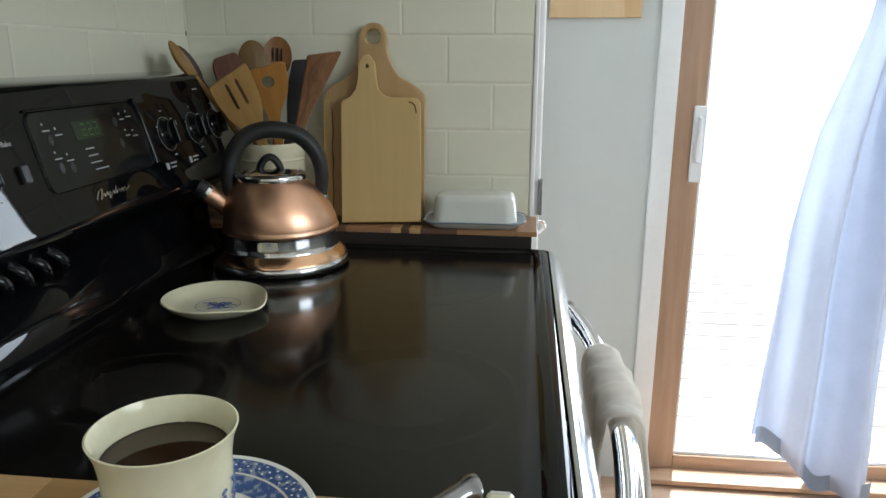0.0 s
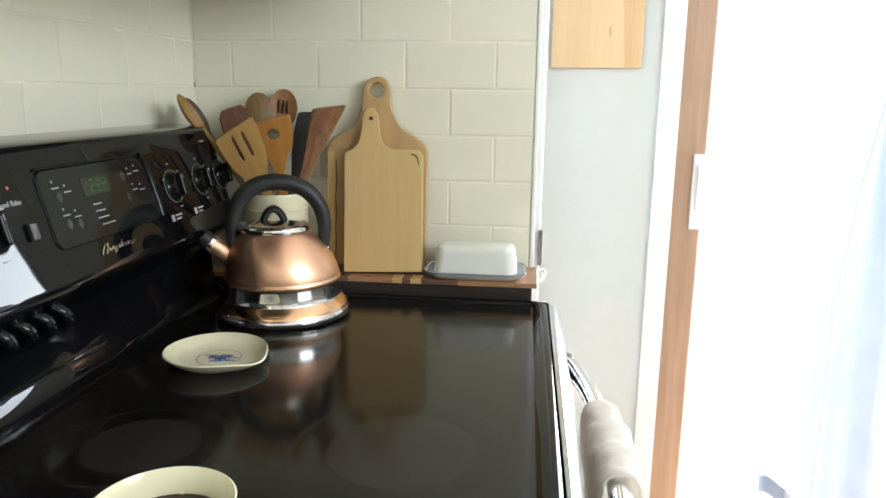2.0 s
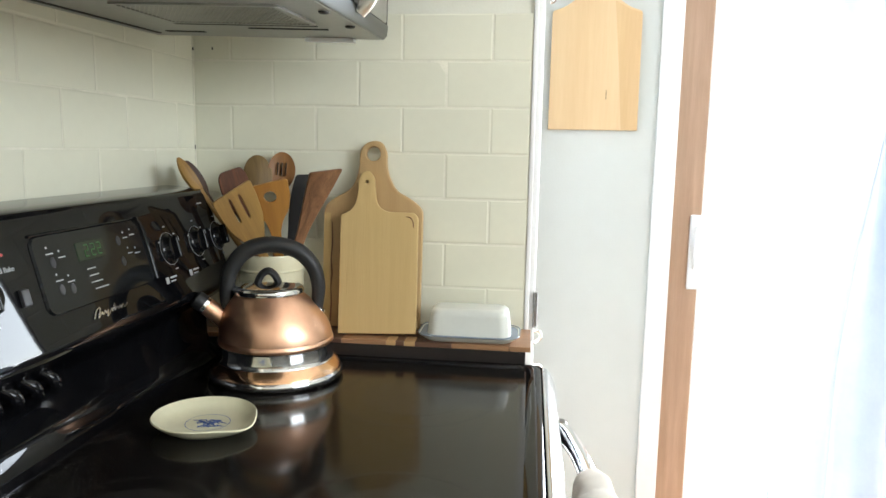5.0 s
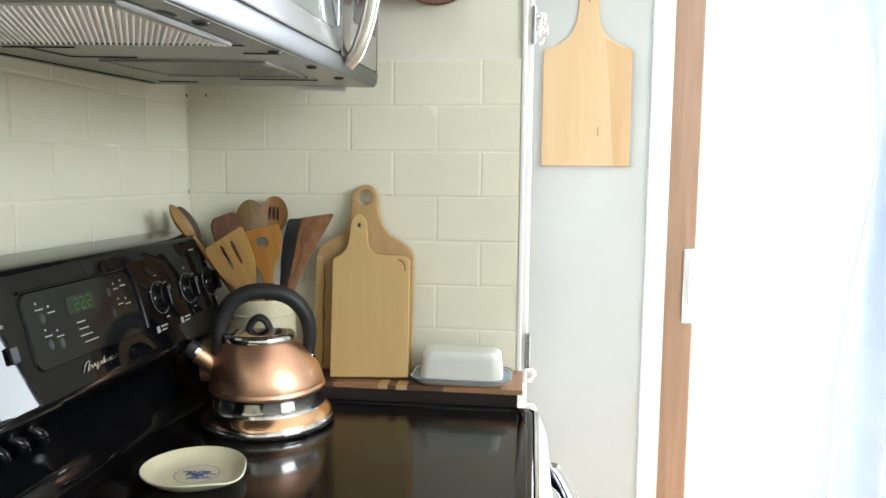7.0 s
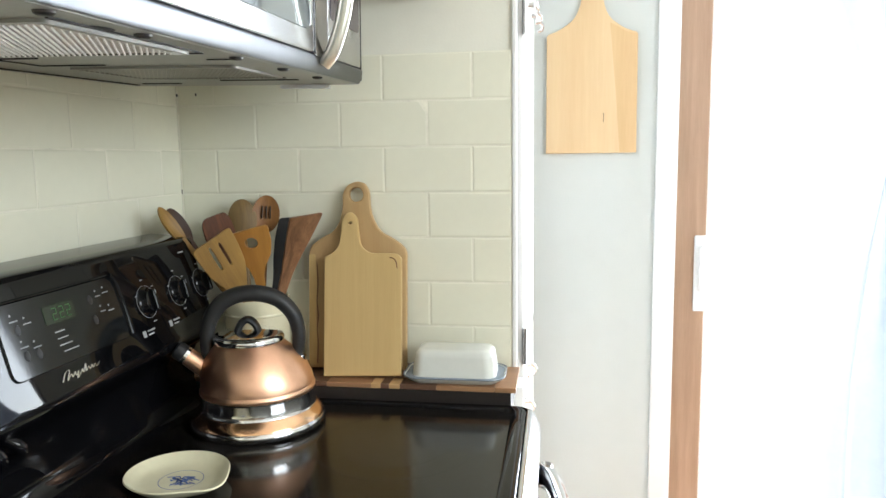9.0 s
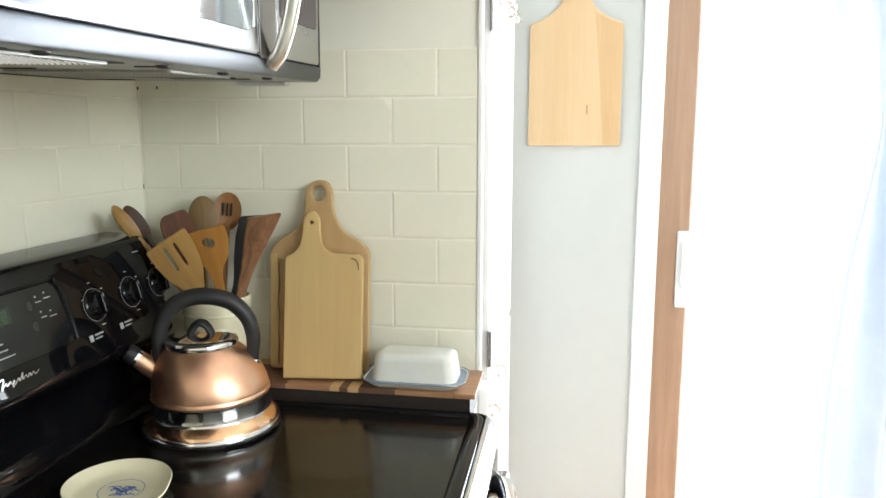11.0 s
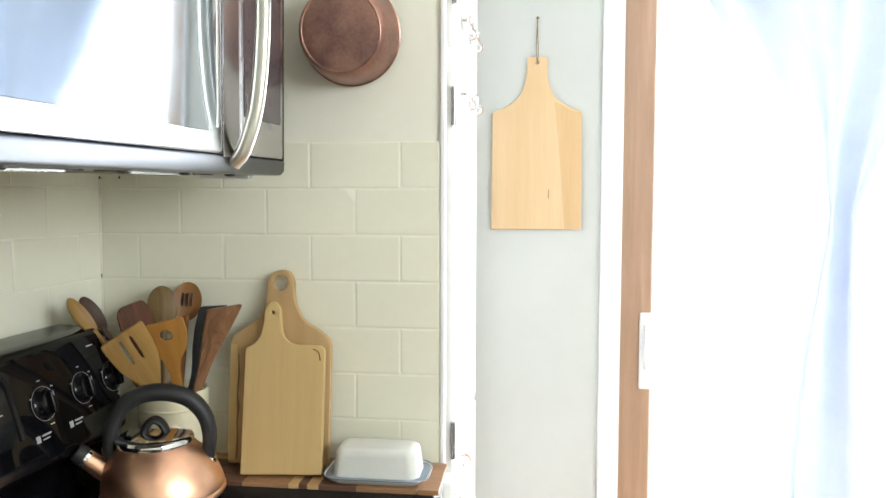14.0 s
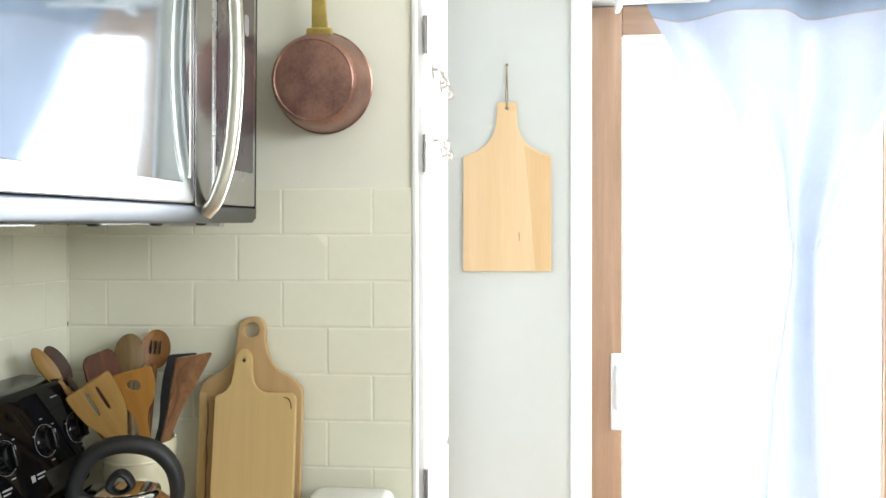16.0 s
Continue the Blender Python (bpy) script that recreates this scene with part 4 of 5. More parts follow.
part("base_rim", lathe([(0, 0.0004), (0.091, 0.0004), (0.0980, 0.003), (0.1000, 0.0075), (0.0996, 0.0115), (0.0970, 0.0145)], 72), CHROME, kettle, "chrome base rim")
part("lower_band", lathe([(0.0968, 0.0147), (0.0955, 0.018), (0.0920, 0.0225), (0.0878, 0.0262), (0.0856, 0.0285)], 72), HEATCOPPER, kettle, "flared copper band")
part("chrome_band", lathe([(0.0854, 0.0287), (0.0838, 0.0308), (0.0832, 0.039), (0.0831, 0.050), (0.0838, 0.0530)], 72), CHROME, kettle, "chrome belt")
part("body", drift(lathe([(0.0840, 0.0532), (0.0853, 0.0555), (0.0853, 0.0590), (0.0830, 0.0622), (0.0832, 0.0650), (0.0822, 0.074), (0.0790, 0.086), (0.0728, 0.099), (0.0640, 0.1115),
                          (0.0558, 0.1205), (0.0505, 0.125), (0.049, 0.1275)], 72)), COPPER, kettle, "domed copper body")
part("collar", drift(lathe([(0.0495, 0.1277), (0.0518, 0.1285), (0.0528, 0.1315), (0.0520, 0.135), (0.050, 0.1365)], 64)), CHROME, kettle, "chrome lid collar")
lid = part("lid", drift(lathe([(0.0498, 0.1367), (0.0475, 0.1385), (0.038, 0.1405), (0.022, 0.142), (0, 0.1425)], 64)), CHROME, kettle, "polished lid")


def kp(u, z, s=0.0):
    p = SP * u + SN * s
    return (p.x, p.y, z)


part("lid_grip", tube(smooth_path([kp(-0.0045, 0.138), kp(-0.0025, 0.146), kp(0.0030, 0.155), kp(0.011, 0.1592), kp(0.0190, 0.155), kp(0.0245, 0.146), kp(0.0265, 0.138)], 6), 0.0055, 12, 2.0, up=tuple(SN)), RUBBER, lid, "black loop grip")
part("spout", tube(smooth_path([kp(0.062, 0.080), kp(0.080, 0.093), kp(0.100, 0.109)], 5), [0.0160 - 0.0003 * q for q in range(11)], 20), COPPER, kettle, "short copper spout")
part("spout_ring", tube([kp(0.0995, 0.1088), kp(0.1035, 0.112)], [0.0134, 0.0134], 20), CHROME, kettle, "chrome spout ring")
part("whistle_cap", tube([kp(0.1036, 0.1121), kp(0.109, 0.1165), kp(0.114, 0.1205), kp(0.116, 0.122)], [0.0132, 0.0136, 0.0125, 0.008], 20), RUBBER, kettle, "black whistle cap")
arch = smooth_path([kp(0.066, 0.094), kp(0.070, 0.112), kp(0.070, 0.136), kp(0.064, 0.162), kp(0.047, 0.186), kp(0.022, 0.1975), kp(-0.008, 0.1975), kp(-0.036, 0.187),
                    kp(-0.056, 0.164), kp(-0.063, 0.138), kp(-0.0625, 0.116), kp(-0.060, 0.100)], 5)
rads = [0.0095 + 0.0030 * math.sin(math.pi * min(1, max(0, (i / (len(arch) - 1) - 0.08) / 0.84))) for i in range(len(arch))]
part("handle", tube(arch, rads, 16, 1.15, up=tuple(SN)), RUBBER, kettle, "thick black arched handle")
for u in (0.064, -0.062):
    part("handle_mount", tube([kp(u * 0.96, 0.088), kp(u * 1.03, 0.102)], [0.0115, 0.0105], 14), CHROME, kettle, "chrome handle mount")

# ---------------------------------------------------------------- spoon rest
rest = thing("spoon_rest", (0.2145, -0.441, TOPZ), "cream ceramic spoon rest with a blue printed motif", "spoon rest")


def rest_shape(prof, n=72):
    bm = bmesh.new()
    rows = []
    for r, z in prof:
        row = []
        for i in range(n):
            a = 2 * math.pi * i / n
            d = (a - radians(-22) + math.pi) % (2 * math.pi) - math.pi
            spout = math.exp(-(d / 0.42) ** 2)
            rr_ = r * (1 + 0.13 * spout * (r / 0.06) ** 2)
            row.append(bm.verts.new((rr_ * math.cos(a), rr_ * math.sin(a) * 0.98, z - 0.0045 * spout * (r / 0.062) ** 3)))
        rows.append(row)
    for p, q in zip(rows, rows[1:]):
        for i in range(n):
            bm.faces.new((p[i], p[(i + 1) % n], q[(i + 1) % n], q[i]))
    bm.faces.new(rows[0])
    bm.faces.new(rows[-1])
    return bm


part("dish", rest_shape([(0.038, 0.0004), (0.043, 0.001), (0.054, 0.008), (0.0605, 0.0140), (0.0625, 0.0165), (0.0615, 0.0178), (0.0595, 0.0165), (0.053, 0.0102), (0.043, 0.0056), (0.02, 0.0045)]), CREAMWARE, rest)
b = bmesh.new()
rnd = random.Random(21)
for i in range(34):     # loose brush strokes of the motif
    a, r = rnd.uniform(0, 6.28), rnd.uniform(0.002, 0.019)
    x, y, w = r * math.cos(a) + 0.006, r * math.sin(a) * 0.7, rnd.uniform(0.002, 0.008)
    merge(b, box(-w, -0.0006, 0, w, 0.0006, 0.0004), pose(x, y, 0.0052, 0, 0, rnd.uniform(-70, 70)))
merge(b, flat_ring(0.004, 0, 0.0262, 0.0270, 0.0060))
part("motif", b, BLUE, rest, "blue brush-stroke motif")

# ---------------------------------------------------------------- cup of coffee on its saucer
cup = thing("coffee_cup", (0.398, -0.912, 0.9445), "cream china cup of black coffee with blue print", "cup")
part("body", lathe([(0, 0.0), (0.022, 0.0), (0.024, 0.003), (0.028, 0.008), (0.0325, 0.020), (0.034, 0.036), (0.0345, 0.052), (0.0362, 0.062), (0.0388, 0.0685), (0.0392, 0.0698),
                    (0.0382, 0.0702), (0.0355, 0.064), (0.0335, 0.053), (0.0325, 0.036), (0.030, 0.02), (0.022, 0.008), (0, 0.006)], 64), CREAMWARE, cup)
part("coffee", lathe([(0, 0.0545), (0.031, 0.0545), (0.0334, 0.0552)], 48), COFFEE, cup, "black coffee")
b = bmesh.new()
rnd = random.Random(4)
for i in range(90):
    a = rnd.uniform(-1.5, 0.9)
    z = rnd.uniform(0.012, 0.040)
    r = 0.0347 if z > 0.03 else 0.0318 + (z - 0.012) * 0.16
    merge(b, box(-rnd.uniform(0.001, 0.004), -0.0004, -0.0007, rnd.uniform(0.001, 0.003), 0.0004, 0.0007), pose(r * math.cos(a), r * math.sin(a), z, 0, rnd.uniform(-60, 60), math.degrees(a) + 90))
part("print", b, BLUE, cup, "blue transfer print")
part("handle", tube(smooth_path([(-0.006, 0.0325, 0.052), (-0.008, 0.050, 0.052), (-0.009, 0.056, 0.038), (-0.008, 0.046, 0.022), (-0.005, 0.0300, 0.018)], 6), 0.0035, 10, up=(0.9, 0.3, 0)), CREAMWARE, cup)

saucer = thing("saucer", (0.402, -0.910, 0.936), "blue and white transfer-printed saucer under the cup", "saucer")
part("dish", lathe([(0, 0.0006), (0.040, 0.0006), (0.042, 0.002), (0.060, 0.009), (0.074, 0.0145), (0.0752, 0.0156), (0.0745, 0.0163), (0.060, 0.0115), (0.044, 0.0058), (0.03, 0.0050), (0, 0.0050)], 72), WHITEWARE, saucer)
part("border", lathe([(0.0715, 0.0157), (0.0615, 0.0124)], 72), WILLOW, saucer, "blue patterned border").data.flip_normals()
part("border", lathe([(0.0600, 0.01195), (0.0480, 0.0077)], 72), WILLOW, saucer, "blue patterned well").data.flip_normals()
b = bmesh.new()
for i in range(48):
    a = i * 2 * math.pi / 48
    for q, (rad, dz) in enumerate(((0.0690, 0.0156), (0.0662, 0.0147), (0.0634, 0.0138))):
        merge(b, lathe([(0, 0.0004), (0.00085, 0.0)], 6), pose(rad * math.cos(a + q * 0.065), rad * math.sin(a + q * 0.065), dz))
part("dots", b, WHITEWARE, saucer, "white dots in the border")

knife = thing("table_knife", (0.556, -0.858, 0.936), "steel table knife lying on the worktop", "knife")
part("handle", tube(smooth_path([(-0.045, -0.035, 0.008), (-0.02, -0.015, 0.009), (0.0, 0.006, 0.0115), (0.008, 0.012, 0.0105)], 6), [0.008] * 13 + [0.0095, 0.0105, 0.011, 0.011, 0.009, 0.004], 14, 0.8), STEEL, knife, "polished steel handle")
cream_clip = thing("bag_clip", (0.578, -0.862, 0.936), "cream plastic bag clip on the worktop", "clip")
part("jaw", box(-0.009, -0.03, 0.0003, 0.009, 0.012, 0.013, 0.004, 3), CREAMWARE, cream_clip)
part("spring", tube([(-0.006, 0.008, 0.0125), (0.006, 0.008, 0.0125)], 0.0018, 8), CHROME, cream_clip, "small steel spring")

# ---------------------------------------------------------------- cutting boards


def lean(x, y0, z0, dy, dz, turn=0.0):
    """Pose of a board whose foot stands at (x, y0, z0) and whose top leans back by dy over dz."""
    return pose(x, y0, z0, -math.degrees(math.atan2(dy, dz)), 0, turn)


big = thing("cutting_board", (0.338, -0.0505, 0.9362), "worn beech cutting board with a round handle hole, leaning on tiles", "cutting board", "boards on the worktop")
big.matrix_basis = lean(0.338, -0.0385, 0.9364, 0.034, 0.32) @ Matrix.Diagonal((1, 1, 0.977, 1))
o = [(-0.091, 0.0), (0.083, 0.0), (0.083, 0.214), (0.060, 0.232), (0.036, 0.244), (0.022, 0.268), (0.017, 0.292), (0.0175, 0.312), (0.009, 0.330), (-0.006, 0.333), (-0.022, 0.327), (-0.031, 0.312), (-0.030, 0.290),
     (-0.034, 0.266), (-0.045, 0.245), (-0.070, 0.232), (-0.091, 0.216)]
part("board", slab(round_poly(o, [0.006, 0.006, 0.012] + [0.012] * 13 + [0.012], 4), 0.014, [(-0.0065, 0.309, 0.0125)], 0.003), BEECH, big)
part("stain", slab([(-0.090, 0.006), (-0.077, 0.006), (-0.0755, 0.06), (-0.079, 0.10), (-0.075, 0.15), (-0.079, 0.203), (-0.090, 0.203)], 0.0003, (), 0, pose(0, -0.0141, 0)), MAPLE, big, "paler edge stave")

part("burn_mark", slab([(-0.0765, 0.010), (-0.0735, 0.008), (-0.0725, 0.045), (-0.0745, 0.070), (-0.0720, 0.095), (-0.0750, 0.120), (-0.0725, 0.150), (-0.0745, 0.185), (-0.0765, 0.190),
                        (-0.0755, 0.150), (-0.0770, 0.120), (-0.0750, 0.095), (-0.0765, 0.070), (-0.0750, 0.045)], 0.0003, (), 0, pose(0, -0.0145, 0)), BROWNWOOD, big, "dark scorched edge line")

small = thing("cutting_board", (0.356, -0.0885, 0.9362), "smaller pale maple cutting board with a notched handle, leaning in front", "cutting board", "boards on the worktop")
small.matrix_basis = lean(0.3555, -0.0885, 0.9380, 0.0605, 0.25, 2.0) @ pose(0, 0, 0, 0, -1.5, 0) @ Matrix.Diagonal((1, 1, 0.985, 1))
o = [(-0.066, 0.0), (0.066, 0.0), (0.067, 0.200), (0.060, 0.2075), (0.012, 0.209), (-0.004, 0.222), (-0.0075, 0.250), (-0.0085, 0.270), (-0.018, 0.282), (-0.028, 0.280), (-0.036, 0.268), (-0.037, 0.245),
     (-0.041, 0.222), (-0.053, 0.209), (-0.066, 0.205)]
part("board", slab(round_poly(o, [0.002, 0.002, 0.006, 0.006] + [0.010] * 10 + [0.005], 4), 0.012, [(-0.0215, 0.262, 0.0028)], 0.002), MAPLE, small)

part("worn_corner", tube(smooth_path([(0.047, -0.0122, 0.2005), (0.054, -0.0124, 0.1985), (0.0585, -0.0124, 0.192), (0.060, -0.0122, 0.181)], 5), [0.0003] + [0.0008] * 14 + [0.0003], 8), REDWOOD, small, "dark worn corner mark")

hang = thing("hanging_board", (0.7635, HALL_Y - 0.0008, 1.304), "honey maple serving board hung by twine on the wall", "serving board")
o = [(-0.119, 0.0), (0.119, 0.0), (0.118, 0.312), (0.085, 0.322), (0.045, 0.350), (0.030, 0.385), (0.0265, 0.415), (0.0275, 0.456), (-0.0265, 0.456), (-0.0275, 0.415), (-0.031, 0.385), (-0.046, 0.350), (-0.086, 0.322), (-0.118, 0.312)]
oo = round_poly(o, [0.003, 0.003, 0.008, 0.03, 0.03, 0.03, 0.02, 0.006, 0.006, 0.02, 0.03, 0.03, 0.03, 0.008], 5)
part("board", slab(oo, 0.014, [(0.0, 0.440, 0.0042)], 0.002), HANGWOOD, hang)
part("stave", slab([(0.075, 0.002), (0.1165, 0.002), (0.1155, 0.308), (0.086, 0.316), (0.058, 0.333), (0.046, 0.338), (0.064, 0.15)], 0.0004, (), 0, pose(0, -0.0141, 0)), HANGWOOD2, hang, "darker edge stave")
part("knot", box(0.0315, -0.0150, 0.082, 0.0330, -0.0140, 0.106, 0.0003, 1), WALNUT, hang, "dark knot mark")
part("twine", tube(smooth_path([(0.0, -0.015, 0.436), (0.002, -0.012, 0.470), (0.0005, -0.006, 0.52), (0.0, -0.004, 0.555)], 6), 0.0013, 6, up=(0, 1, 0)), TWINE, hang, "jute twine loop")
part("twine", tube(smooth_path([(0.0, -0.0155, 0.436), (-0.003, -0.013, 0.468), (-0.0015, -0.008, 0.52), (0.0, -0.004, 0.556)], 6), 0.0012, 6, up=(0, 1, 0)), TWINE, hang, "jute twine loop")
part("nail", lathe([(0.0014, -0.010), (0.0014, 0.008), (0.004, 0.0082), (0.0042, 0.0095), (0, 0.0102)], 12, m=pose(0, 0, 0, 90, 0, 0)), TWINE, hang, "small brown nail", pose(0, -0.002, 0.557))

# ---------------------------------------------------------------- butter dish
butter = thing("butter_dish", (0.510, -0.074, 0.936), "white enamel butter dish with a lid and grey-blue rim", "butter dish")


def rr_loft(levels, close=True):
    bm = bmesh.new()
    rows = [[bm.verts.new((x, y, z)) for x, y in rounded_rect(-a, -c, a, c, min(r, c * 0.95, a * 0.95), 7)] for a, c, r, z in levels]
    n = len(rows[0])
    for p, q in zip(rows, rows[1:]):
        for i in range(n):
            bm.faces.new((p[i], p[(i + 1) % n], q[(i + 1) % n], q[i]))
    bm.faces.new(rows[0])
    if close:
        bm.faces.new(rows[-1])
    return bm


part("tray", rr_loft([(0.066, 0.036, 0.018, 0.0004), (0.070, 0.039, 0.02, 0.001), (0.078, 0.045, 0.024, 0.0065), (0.083, 0.049, 0.027, 0.0115), (0.0825, 0.0485, 0.027, 0.0122), (0.076, 0.043, 0.024, 0.0075), (0.070, 0.038, 0.02, 0.005)]), ENAMEL, butter, "white enamel tray")
part("rim", rr_loft([(0.0832, 0.0492, 0.027, 0.0108), (0.0842, 0.0502, 0.028, 0.0118), (0.0838, 0.0498, 0.028, 0.0130), (0.0826, 0.0486, 0.027, 0.0128), (0.0822, 0.0482, 0.027, 0.0118)], False), GREYRIM, butter, "grey-blue enamel rim").data.flip_normals()
part("lid", rr_loft([(0.068, 0.037, 0.017, 0.0065), (0.0695, 0.038, 0.018, 0.0085), (0.0685, 0.037, 0.018, 0.016), (0.0655, 0.0345, 0.018, 0.042), (0.0635, 0.0325, 0.018, 0.0485), (0.059, 0.0285, 0.016, 0.0525), (0.050, 0.021, 0.012, 0.0535)]), ENAMEL, butter, "white enamel lid")

# ---------------------------------------------------------------- hanging copper pan
pan = thing("copper_pan", (0.4535, 0.0, 1.647), "tarnished copper saucepan hung bottom outward by its brass handle", "saucepan")
pan.matrix_basis = pose(0.4535, -0.0120, 1.647, 8, 0, 0)     # hung from its handle, the lower rim rests on the wall
TP = pose(0, 0.0035, 0, 90, 0, 0)     # turned so that its bottom faces the room
part("bowl", lathe([(0.0795, 0.004), (0.0825, 0.0045), (0.083, 0.0065), (0.0805, 0.008), (0.077, 0.030), (0.072, 0.055), (0.0685, 0.065), (0.064, 0.0705), (0.060, 0.0725), (0.035, 0.0728), (0, 0.0728)], 72, m=TP), OLDCOPPER, pan, "tarnished copper bowl")
part("bottom_ring", lathe([(0.0605, 0.0722), (0.0625, 0.0732), (0.064, 0.0722), (0.0645, 0.0705)], 72, m=TP), OLDCOPPER, pan, "rubbed bottom edge")
part("handle_bracket", box(-0.021, -0.020, 0.074, 0.021, -0.006, 0.087, 0.003, 2), BRASS, pan, "riveted brass bracket")
part("handle", slab(round_poly([(-0.0135, 0.082), (0.0135, 0.082), (0.0105, 0.14), (0.0115, 0.215), (0.015, 0.245), (0.008, 0.262), (-0.008, 0.262), (-0.015, 0.245), (-0.0115, 0.215), (-0.0105, 0.14)], 0.006, 4), 0.007, [(0.0, 0.245, 0.005)], 0.0015, pose(0, -0.008, 0)), BRASS, pan, "aged brass handle")
part("hook", tube(smooth_path([(0.0, 0.049, 0.256), (0.0, 0.003, 0.262), (0.0, -0.010, 0.258), (0.0, -0.019, 0.250), (0.0, -0.021, 0.254)], 5), 0.0024, 8, up=(1, 0, 0)), BRASS, pan, "brass cup hook")

# ---------------------------------------------------------------- crock of wooden utensils
CX, CY, CZ = 0.166, -0.0735, 0.936
crock = thing("utensil_crock", (CX, CY, CZ), "cream stoneware crock full of wooden utensils", "crock")
part("body", lathe([(0, 0.0004), (0.047, 0.0004), (0.050, 0.003), (0.0535, 0.012), (0.0545, 0.05), (0.0545, 0.110), (0.056, 0.113), (0.056, 0.129), (0.0545, 0.1325), (0.052, 0.1325), (0.0505, 0.129), (0.050, 0.05), (0.048, 0.008), (0, 0.006)], 64), CREAMWARE, crock)
part("band", lathe([(0.0546, 0.103), (0.0556, 0.1045), (0.0556, 0.1065), (0.0546, 0.108)], 64), CREAMWARE, crock, "raised band under the rim")


def along(base, tip, facing):
    """A frame at base: z towards tip, -y towards facing."""
    base, z = Vector(base), (Vector(tip) - Vector(base))
    ln = z.length
    z.normalize()
    y = -Vector(facing)
    y = (y - z * y.dot(z)).normalized()
    x = y.cross(z)
    return Matrix(((x.x, y.x, z.x, base.x), (x.y, y.y, z.y, base.y), (x.z, y.z, z.z, base.z), (0, 0, 0, 1))), ln


def utensil(name, label, category):
    return tagged(new(name), label, category, "utensils in the crock")


def bent_slab(outline, thick, holes, bend, bm=None):
    """A flat blade, curved a little along its length."""
    b = slab(outline, thick, holes, thick * 0.3)
    for v in b.verts:
        v.co.y -= bend * max(0.0, v.co.z) ** 2
    return b


def flat_tool(name, label, material, base, tip, facing, head, hw=0.0065, thick=0.005, holes=(), skew=0.0, bend=0.0):
    """A turner: head is a list of (half width, distance below the tip)."""
    m, ln = along(base, tip, facing)
    right = [(w, ln - d) for w, d in head]
    left = [(-w, ln - d - (skew if d < 0.01 else 0)) for w, d in head]
    o = [(-hw, 0.0), (hw, 0.0)] + right[::-1] + left
    root = utensil(name, label, "utensil")
    root.matrix_basis = m
    hs = [(x, ln - d, r) for x, d, r in holes]
    part("blade", bent_slab(round_poly(o, 0.006, 4), thick, hs, bend), material, root)
    return root


def spoon(name, label, material, base, tip, facing, bw, bl, hw=0.006, dish=0.010, slots=False, back=False):
    m, ln = along(base, tip, facing)
    root = utensil(name, label, "spoon")
    root.matrix_basis = m
    part("handle", tube([(0, 0, 0), (0, 0, (ln - bl) * 0.5), (0, 0.0005, ln - bl * 0.86)], [hw, hw * 0.95, hw * 0.9], 12, 0.8, up=(0, 1, 0)), material, root)
    b = bmesh.new()
    nu, nv = 18, 32
    sg = -1 if back else 1
    top, bot = [], []
    for s, rows in ((0, top), (1, bot)):
        for i in range(nu + 1):
            r = i / nu
            row = []
            for j in range(nv):
                a = 2 * math.pi * j / nv
                x, z = r * bw * math.cos(a), ln - bl / 2 + r * bl / 2 * math.sin(a)
                deep = dish * (1 - r * r)
                t = 0.0028 * (1 - 0.4 * r)
                row.append(b.verts.new((x, sg * (deep + (t if s else 0.0)) if r < 1 else sg * t * 0.5 * s, z)))
            rows.append(row)
    for rows in (top, bot):
        for p, q in zip(rows[1:], rows[2:]):
            for j in range(nv):
                b.faces.new((p[j], p[(j + 1) % nv], q[(j + 1) % nv], q[j]))
        b.faces.new(rows[1])
    for j in range(nv):
        b.faces.new((top[-1][j], top[-1][(j + 1) % nv], bot[-1][(j + 1) % nv], bot[-1][j]))
    for v in [v for v in b.verts if not v.link_faces]:
        b.verts.remove(v)
    part("bowl", b, material, root)
    if slots:
        for x in (-0.007, 0.0, 0.007):
            part("slot", box(x - 0.0009, -0.0024 + dish * 0.3, ln - bl * 0.62, x + 0.0009, dish + 0.0012, ln - bl * 0.28, 0.0008, 1), DARK, root, "narrow slot")
    return root


flat_tool("slotted_spatula", "tan bamboo spatula with two long slots", OLIVE, (0.198, -0.050, 0.950), (0.143, -0.187, 1.182), (0.42, -0.86, 0.25),
          [(0.034, 0.0), (0.0335, 0.03), (0.030, 0.062), (0.022, 0.085), (0.011, 0.108), (0.0072, 0.130)], 0.0065, 0.005,
          [(-0.0085, 0.036, (0.0021, 0.0225)), (0.0080, 0.036, (0.0021, 0.0225))], 0.006)
flat_tool("holed_turner", "orange bamboo turner with one round hole", BAMBOO, (0.185, -0.045, 0.948), (0.191, -0.148, 1.197), (0.25, -0.95, 0.3),
          [(0.029, 0.0), (0.031, 0.03), (0.026, 0.055), (0.014, 0.075), (0.0085, 0.095), (0.0075, 0.12)], 0.0065, 0.005, [(-0.001, 0.030, 0.0096)], 0.010)
flat_tool("walnut_paddle", "dark red-brown wooden paddle with a slanted edge", BROWNWOOD, (0.176, -0.074, 0.952), (0.236, -0.062, 1.227), (0.62, -0.75, 0.1),
          [(0.0255, 0.0), (0.0235, 0.026), (0.0195, 0.055), (0.0145, 0.085), (0.0100, 0.115), (0.0078, 0.150)], 0.0065, 0.007, (), 0.018, 0.9)
flat_tool("black_spatula", "nearly black flat wooden spatula", mat("blackened_wood", (0.022, 0.021, 0.022), 0.6, 0, 0.2, 20.0), (0.160, -0.062, 0.955), (0.226, -0.040, 1.208), (0.30, -0.95, 0.05),
          [(0.022, 0.0), (0.021, 0.05), (0.016, 0.085), (0.010, 0.11), (0.0065, 0.13)], 0.006, 0.005, (), 0.014)
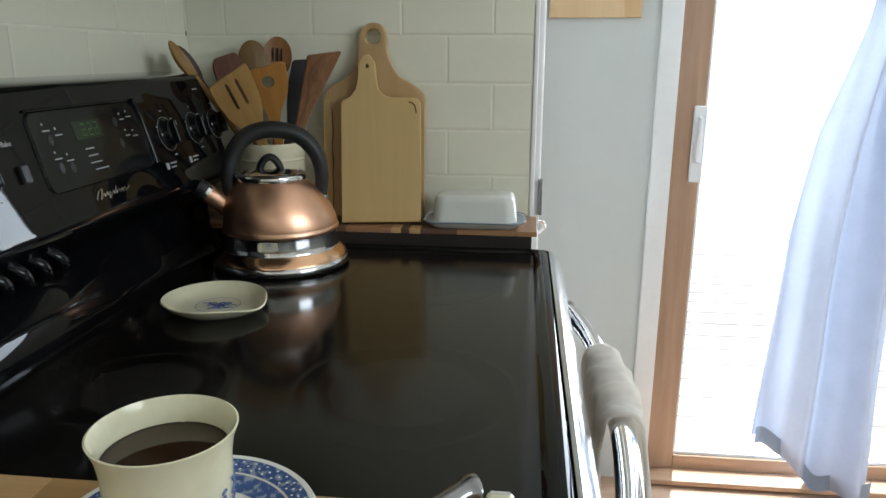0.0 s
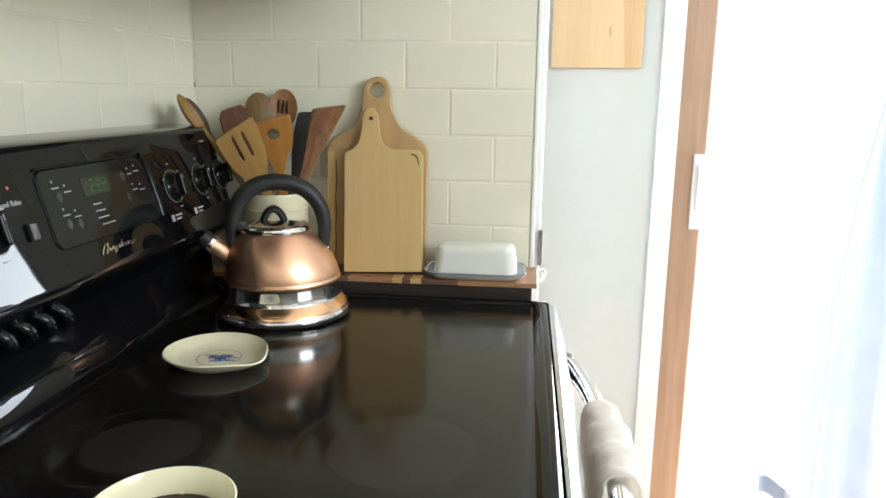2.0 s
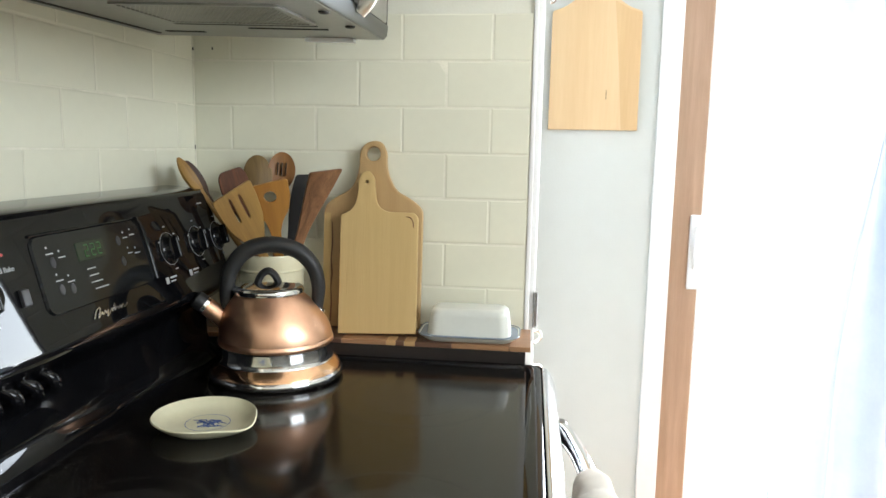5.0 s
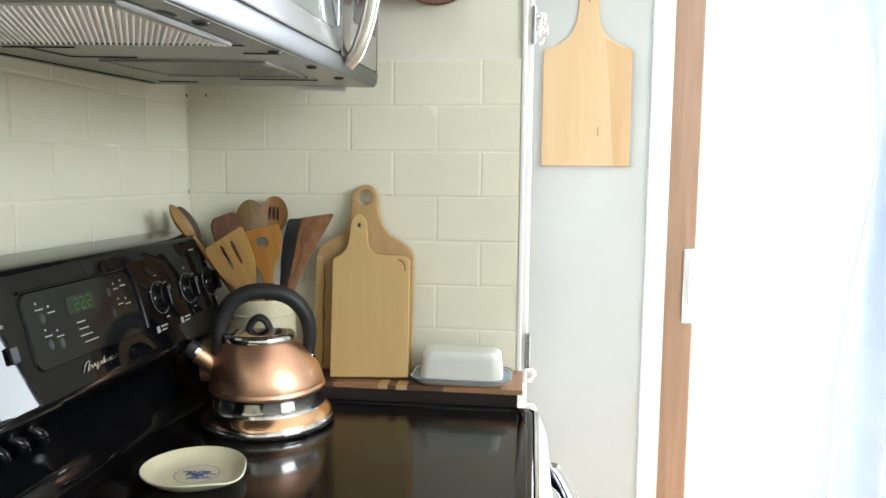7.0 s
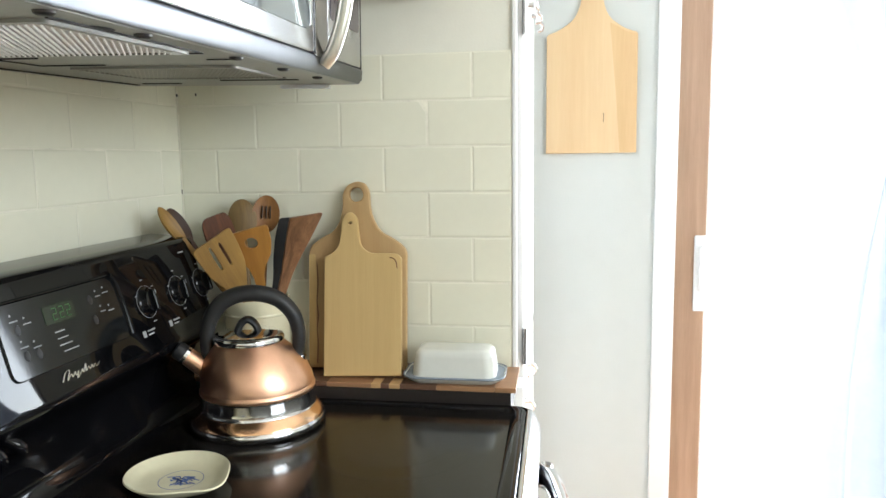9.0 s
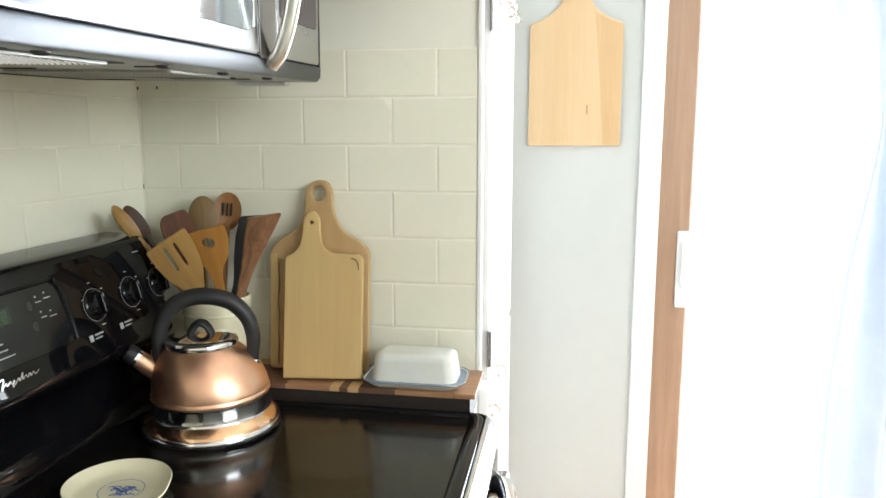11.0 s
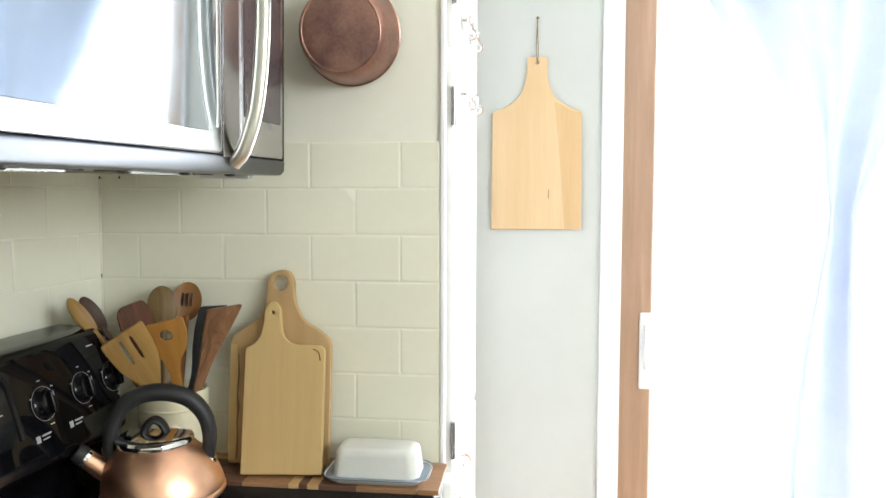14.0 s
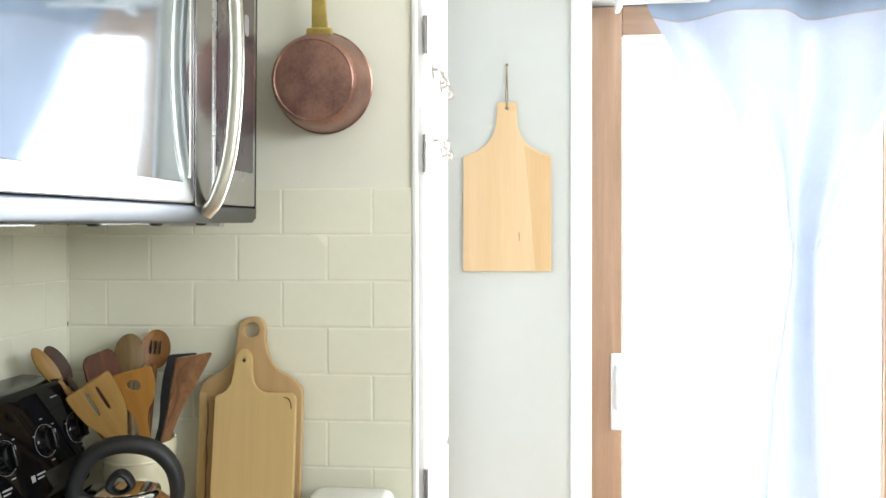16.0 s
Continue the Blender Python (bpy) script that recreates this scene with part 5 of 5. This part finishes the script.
spoon("wooden_spoon", "long pale wooden spoon seen edge-on", OLIVE, (0.190, -0.050, 0.952), (0.056, -0.178, 1.228), (0.96, 0.05, 0.2), 0.017, 0.072, 0.0058, 0.009)
spoon("dark_spoon", "dark walnut spoon leaning outward", WALNUT, (0.188, -0.060, 0.952), (0.038, -0.118, 1.222), (0.92, -0.12, 0.2), 0.019, 0.066, 0.0058, 0.009)
flat_tool("serving_paddle", "red-brown broad wooden paddle with rounded corners", REDWOOD, (0.185, -0.080, 0.952), (0.080, -0.064, 1.200), (0.80, -0.56, -0.1),
          [(0.020, 0.0), (0.027, 0.014), (0.028, 0.040), (0.022, 0.062), (0.011, 0.084), (0.0068, 0.110)], 0.0062, 0.006, (), 0.003, 0.3)
spoon("round_spoon", "worn weathered wooden spoon showing its back", WEATHERED, (0.165, -0.095, 0.952), (0.128, -0.034, 1.232), (0.35, -0.93, 0.15), 0.0245, 0.072, 0.006, 0.0042, back=True)
spoon("slotted_spoon", "tawny wooden spoon with three slots", TAWNY, (0.168, -0.080, 0.952), (0.171, -0.022, 1.238), (0.35, -0.93, 0.1), 0.0235, 0.066, 0.006, 0.006, slots=True)

# small chip and screw holes in the tiling's corner
part("chip", box(-0.0006, -0.0016, 1.240, 0.0010, 0.001, 1.248, 0.0003, 1), DARK, partition, "small dark chip in the corner joint")

for cx_, cz_ in ((-0.0004, 1.4165), (0.0360, 1.4170)):
    part("chip", box(cx_, -0.0016, cz_ - 0.003, cx_ + 0.0020, 0.001, cz_ + 0.002, 0.0004, 1), DARK, partition, "small dark chip in the tile edge")

# ---------------------------------------------------------------- wall tiles
TW, TH, J, TZ = 0.154, 0.0782, 0.0016, 1.475
tile_mesh = {}


def tile(w, h, parent, m):
    key = (round(w, 4), round(h, 4))
    if key not in tile_mesh:
        b = bmesh.new()
        d = 0.0024
        lo = [b.verts.new((sx * (w - J) / 2, sy * (h - J) / 2, -0.0045)) for sx, sy in ((-1, -1), (1, -1), (1, 1), (-1, 1))]
        mid = [b.verts.new((sx * (w - J) / 2, sy * (h - J) / 2, -0.0006)) for sx, sy in ((-1, -1), (1, -1), (1, 1), (-1, 1))]
        hi = [b.verts.new((sx * ((w - J) / 2 - d), sy * ((h - J) / 2 - d), 0)) for sx, sy in ((-1, -1), (1, -1), (1, 1), (-1, 1))]
        for p, q in ((lo, mid), (mid, hi)):
            for i in range(4):
                b.faces.new((p[i], p[(i + 1) % 4], q[(i + 1) % 4], q[i]))
        b.faces.new(hi)
        ob = link("tile", b, TILE, smooth=False)
        tile_mesh[key] = ob.data
    else:
        ob = new("tile", tile_mesh[key])
    ob.parent, ob.matrix_basis = parent, m
    return ob


rnd = random.Random(8)


def tile_rows(parent, a0, a1, shift, place):
    """Running-bond rows from the top line down; shift gives a joint for odd and even rows."""
    for k in range(7):
        z = TZ - (k + 0.5) * TH
        j0 = shift[k % 2]
        a = j0 - math.ceil((j0 - a0) / TW) * TW
        while a < a1:
            s, e = max(a, a0), min(a + TW, a1)
            if e - s > 0.012:
                wob = pose(0, 0, rnd.uniform(-0.0003, 0.0003), rnd.uniform(-0.42, 0.42), rnd.uniform(-0.32, 0.32), 0)
                tile(e - s, TH, parent, place((s + e) / 2, z) @ wob)
            a += TW


# the partition faces -y, the west wall faces +x
part("caulk", box(-0.0008, -0.0012, 0.90, 0.0012, 0.0008, 1.4745, 0.0004, 1), GROUT, partition, "cream corner caulk")
tile_rows(partition, 0.0008, 0.599, (0.532, 0.455), lambda a, z: Matrix(((1, 0, 0, a), (0, 0, -1, 0.0), (0, 1, 0, z), (0, 0, 0, 1))))
tile_rows(wall_west, -1.70, -0.0008, (-0.371, -0.448), lambda a, z: Matrix(((0, 0, 1, 0.0), (1, 0, 0, a), (0, 1, 0, z), (0, 0, 0, 1))))
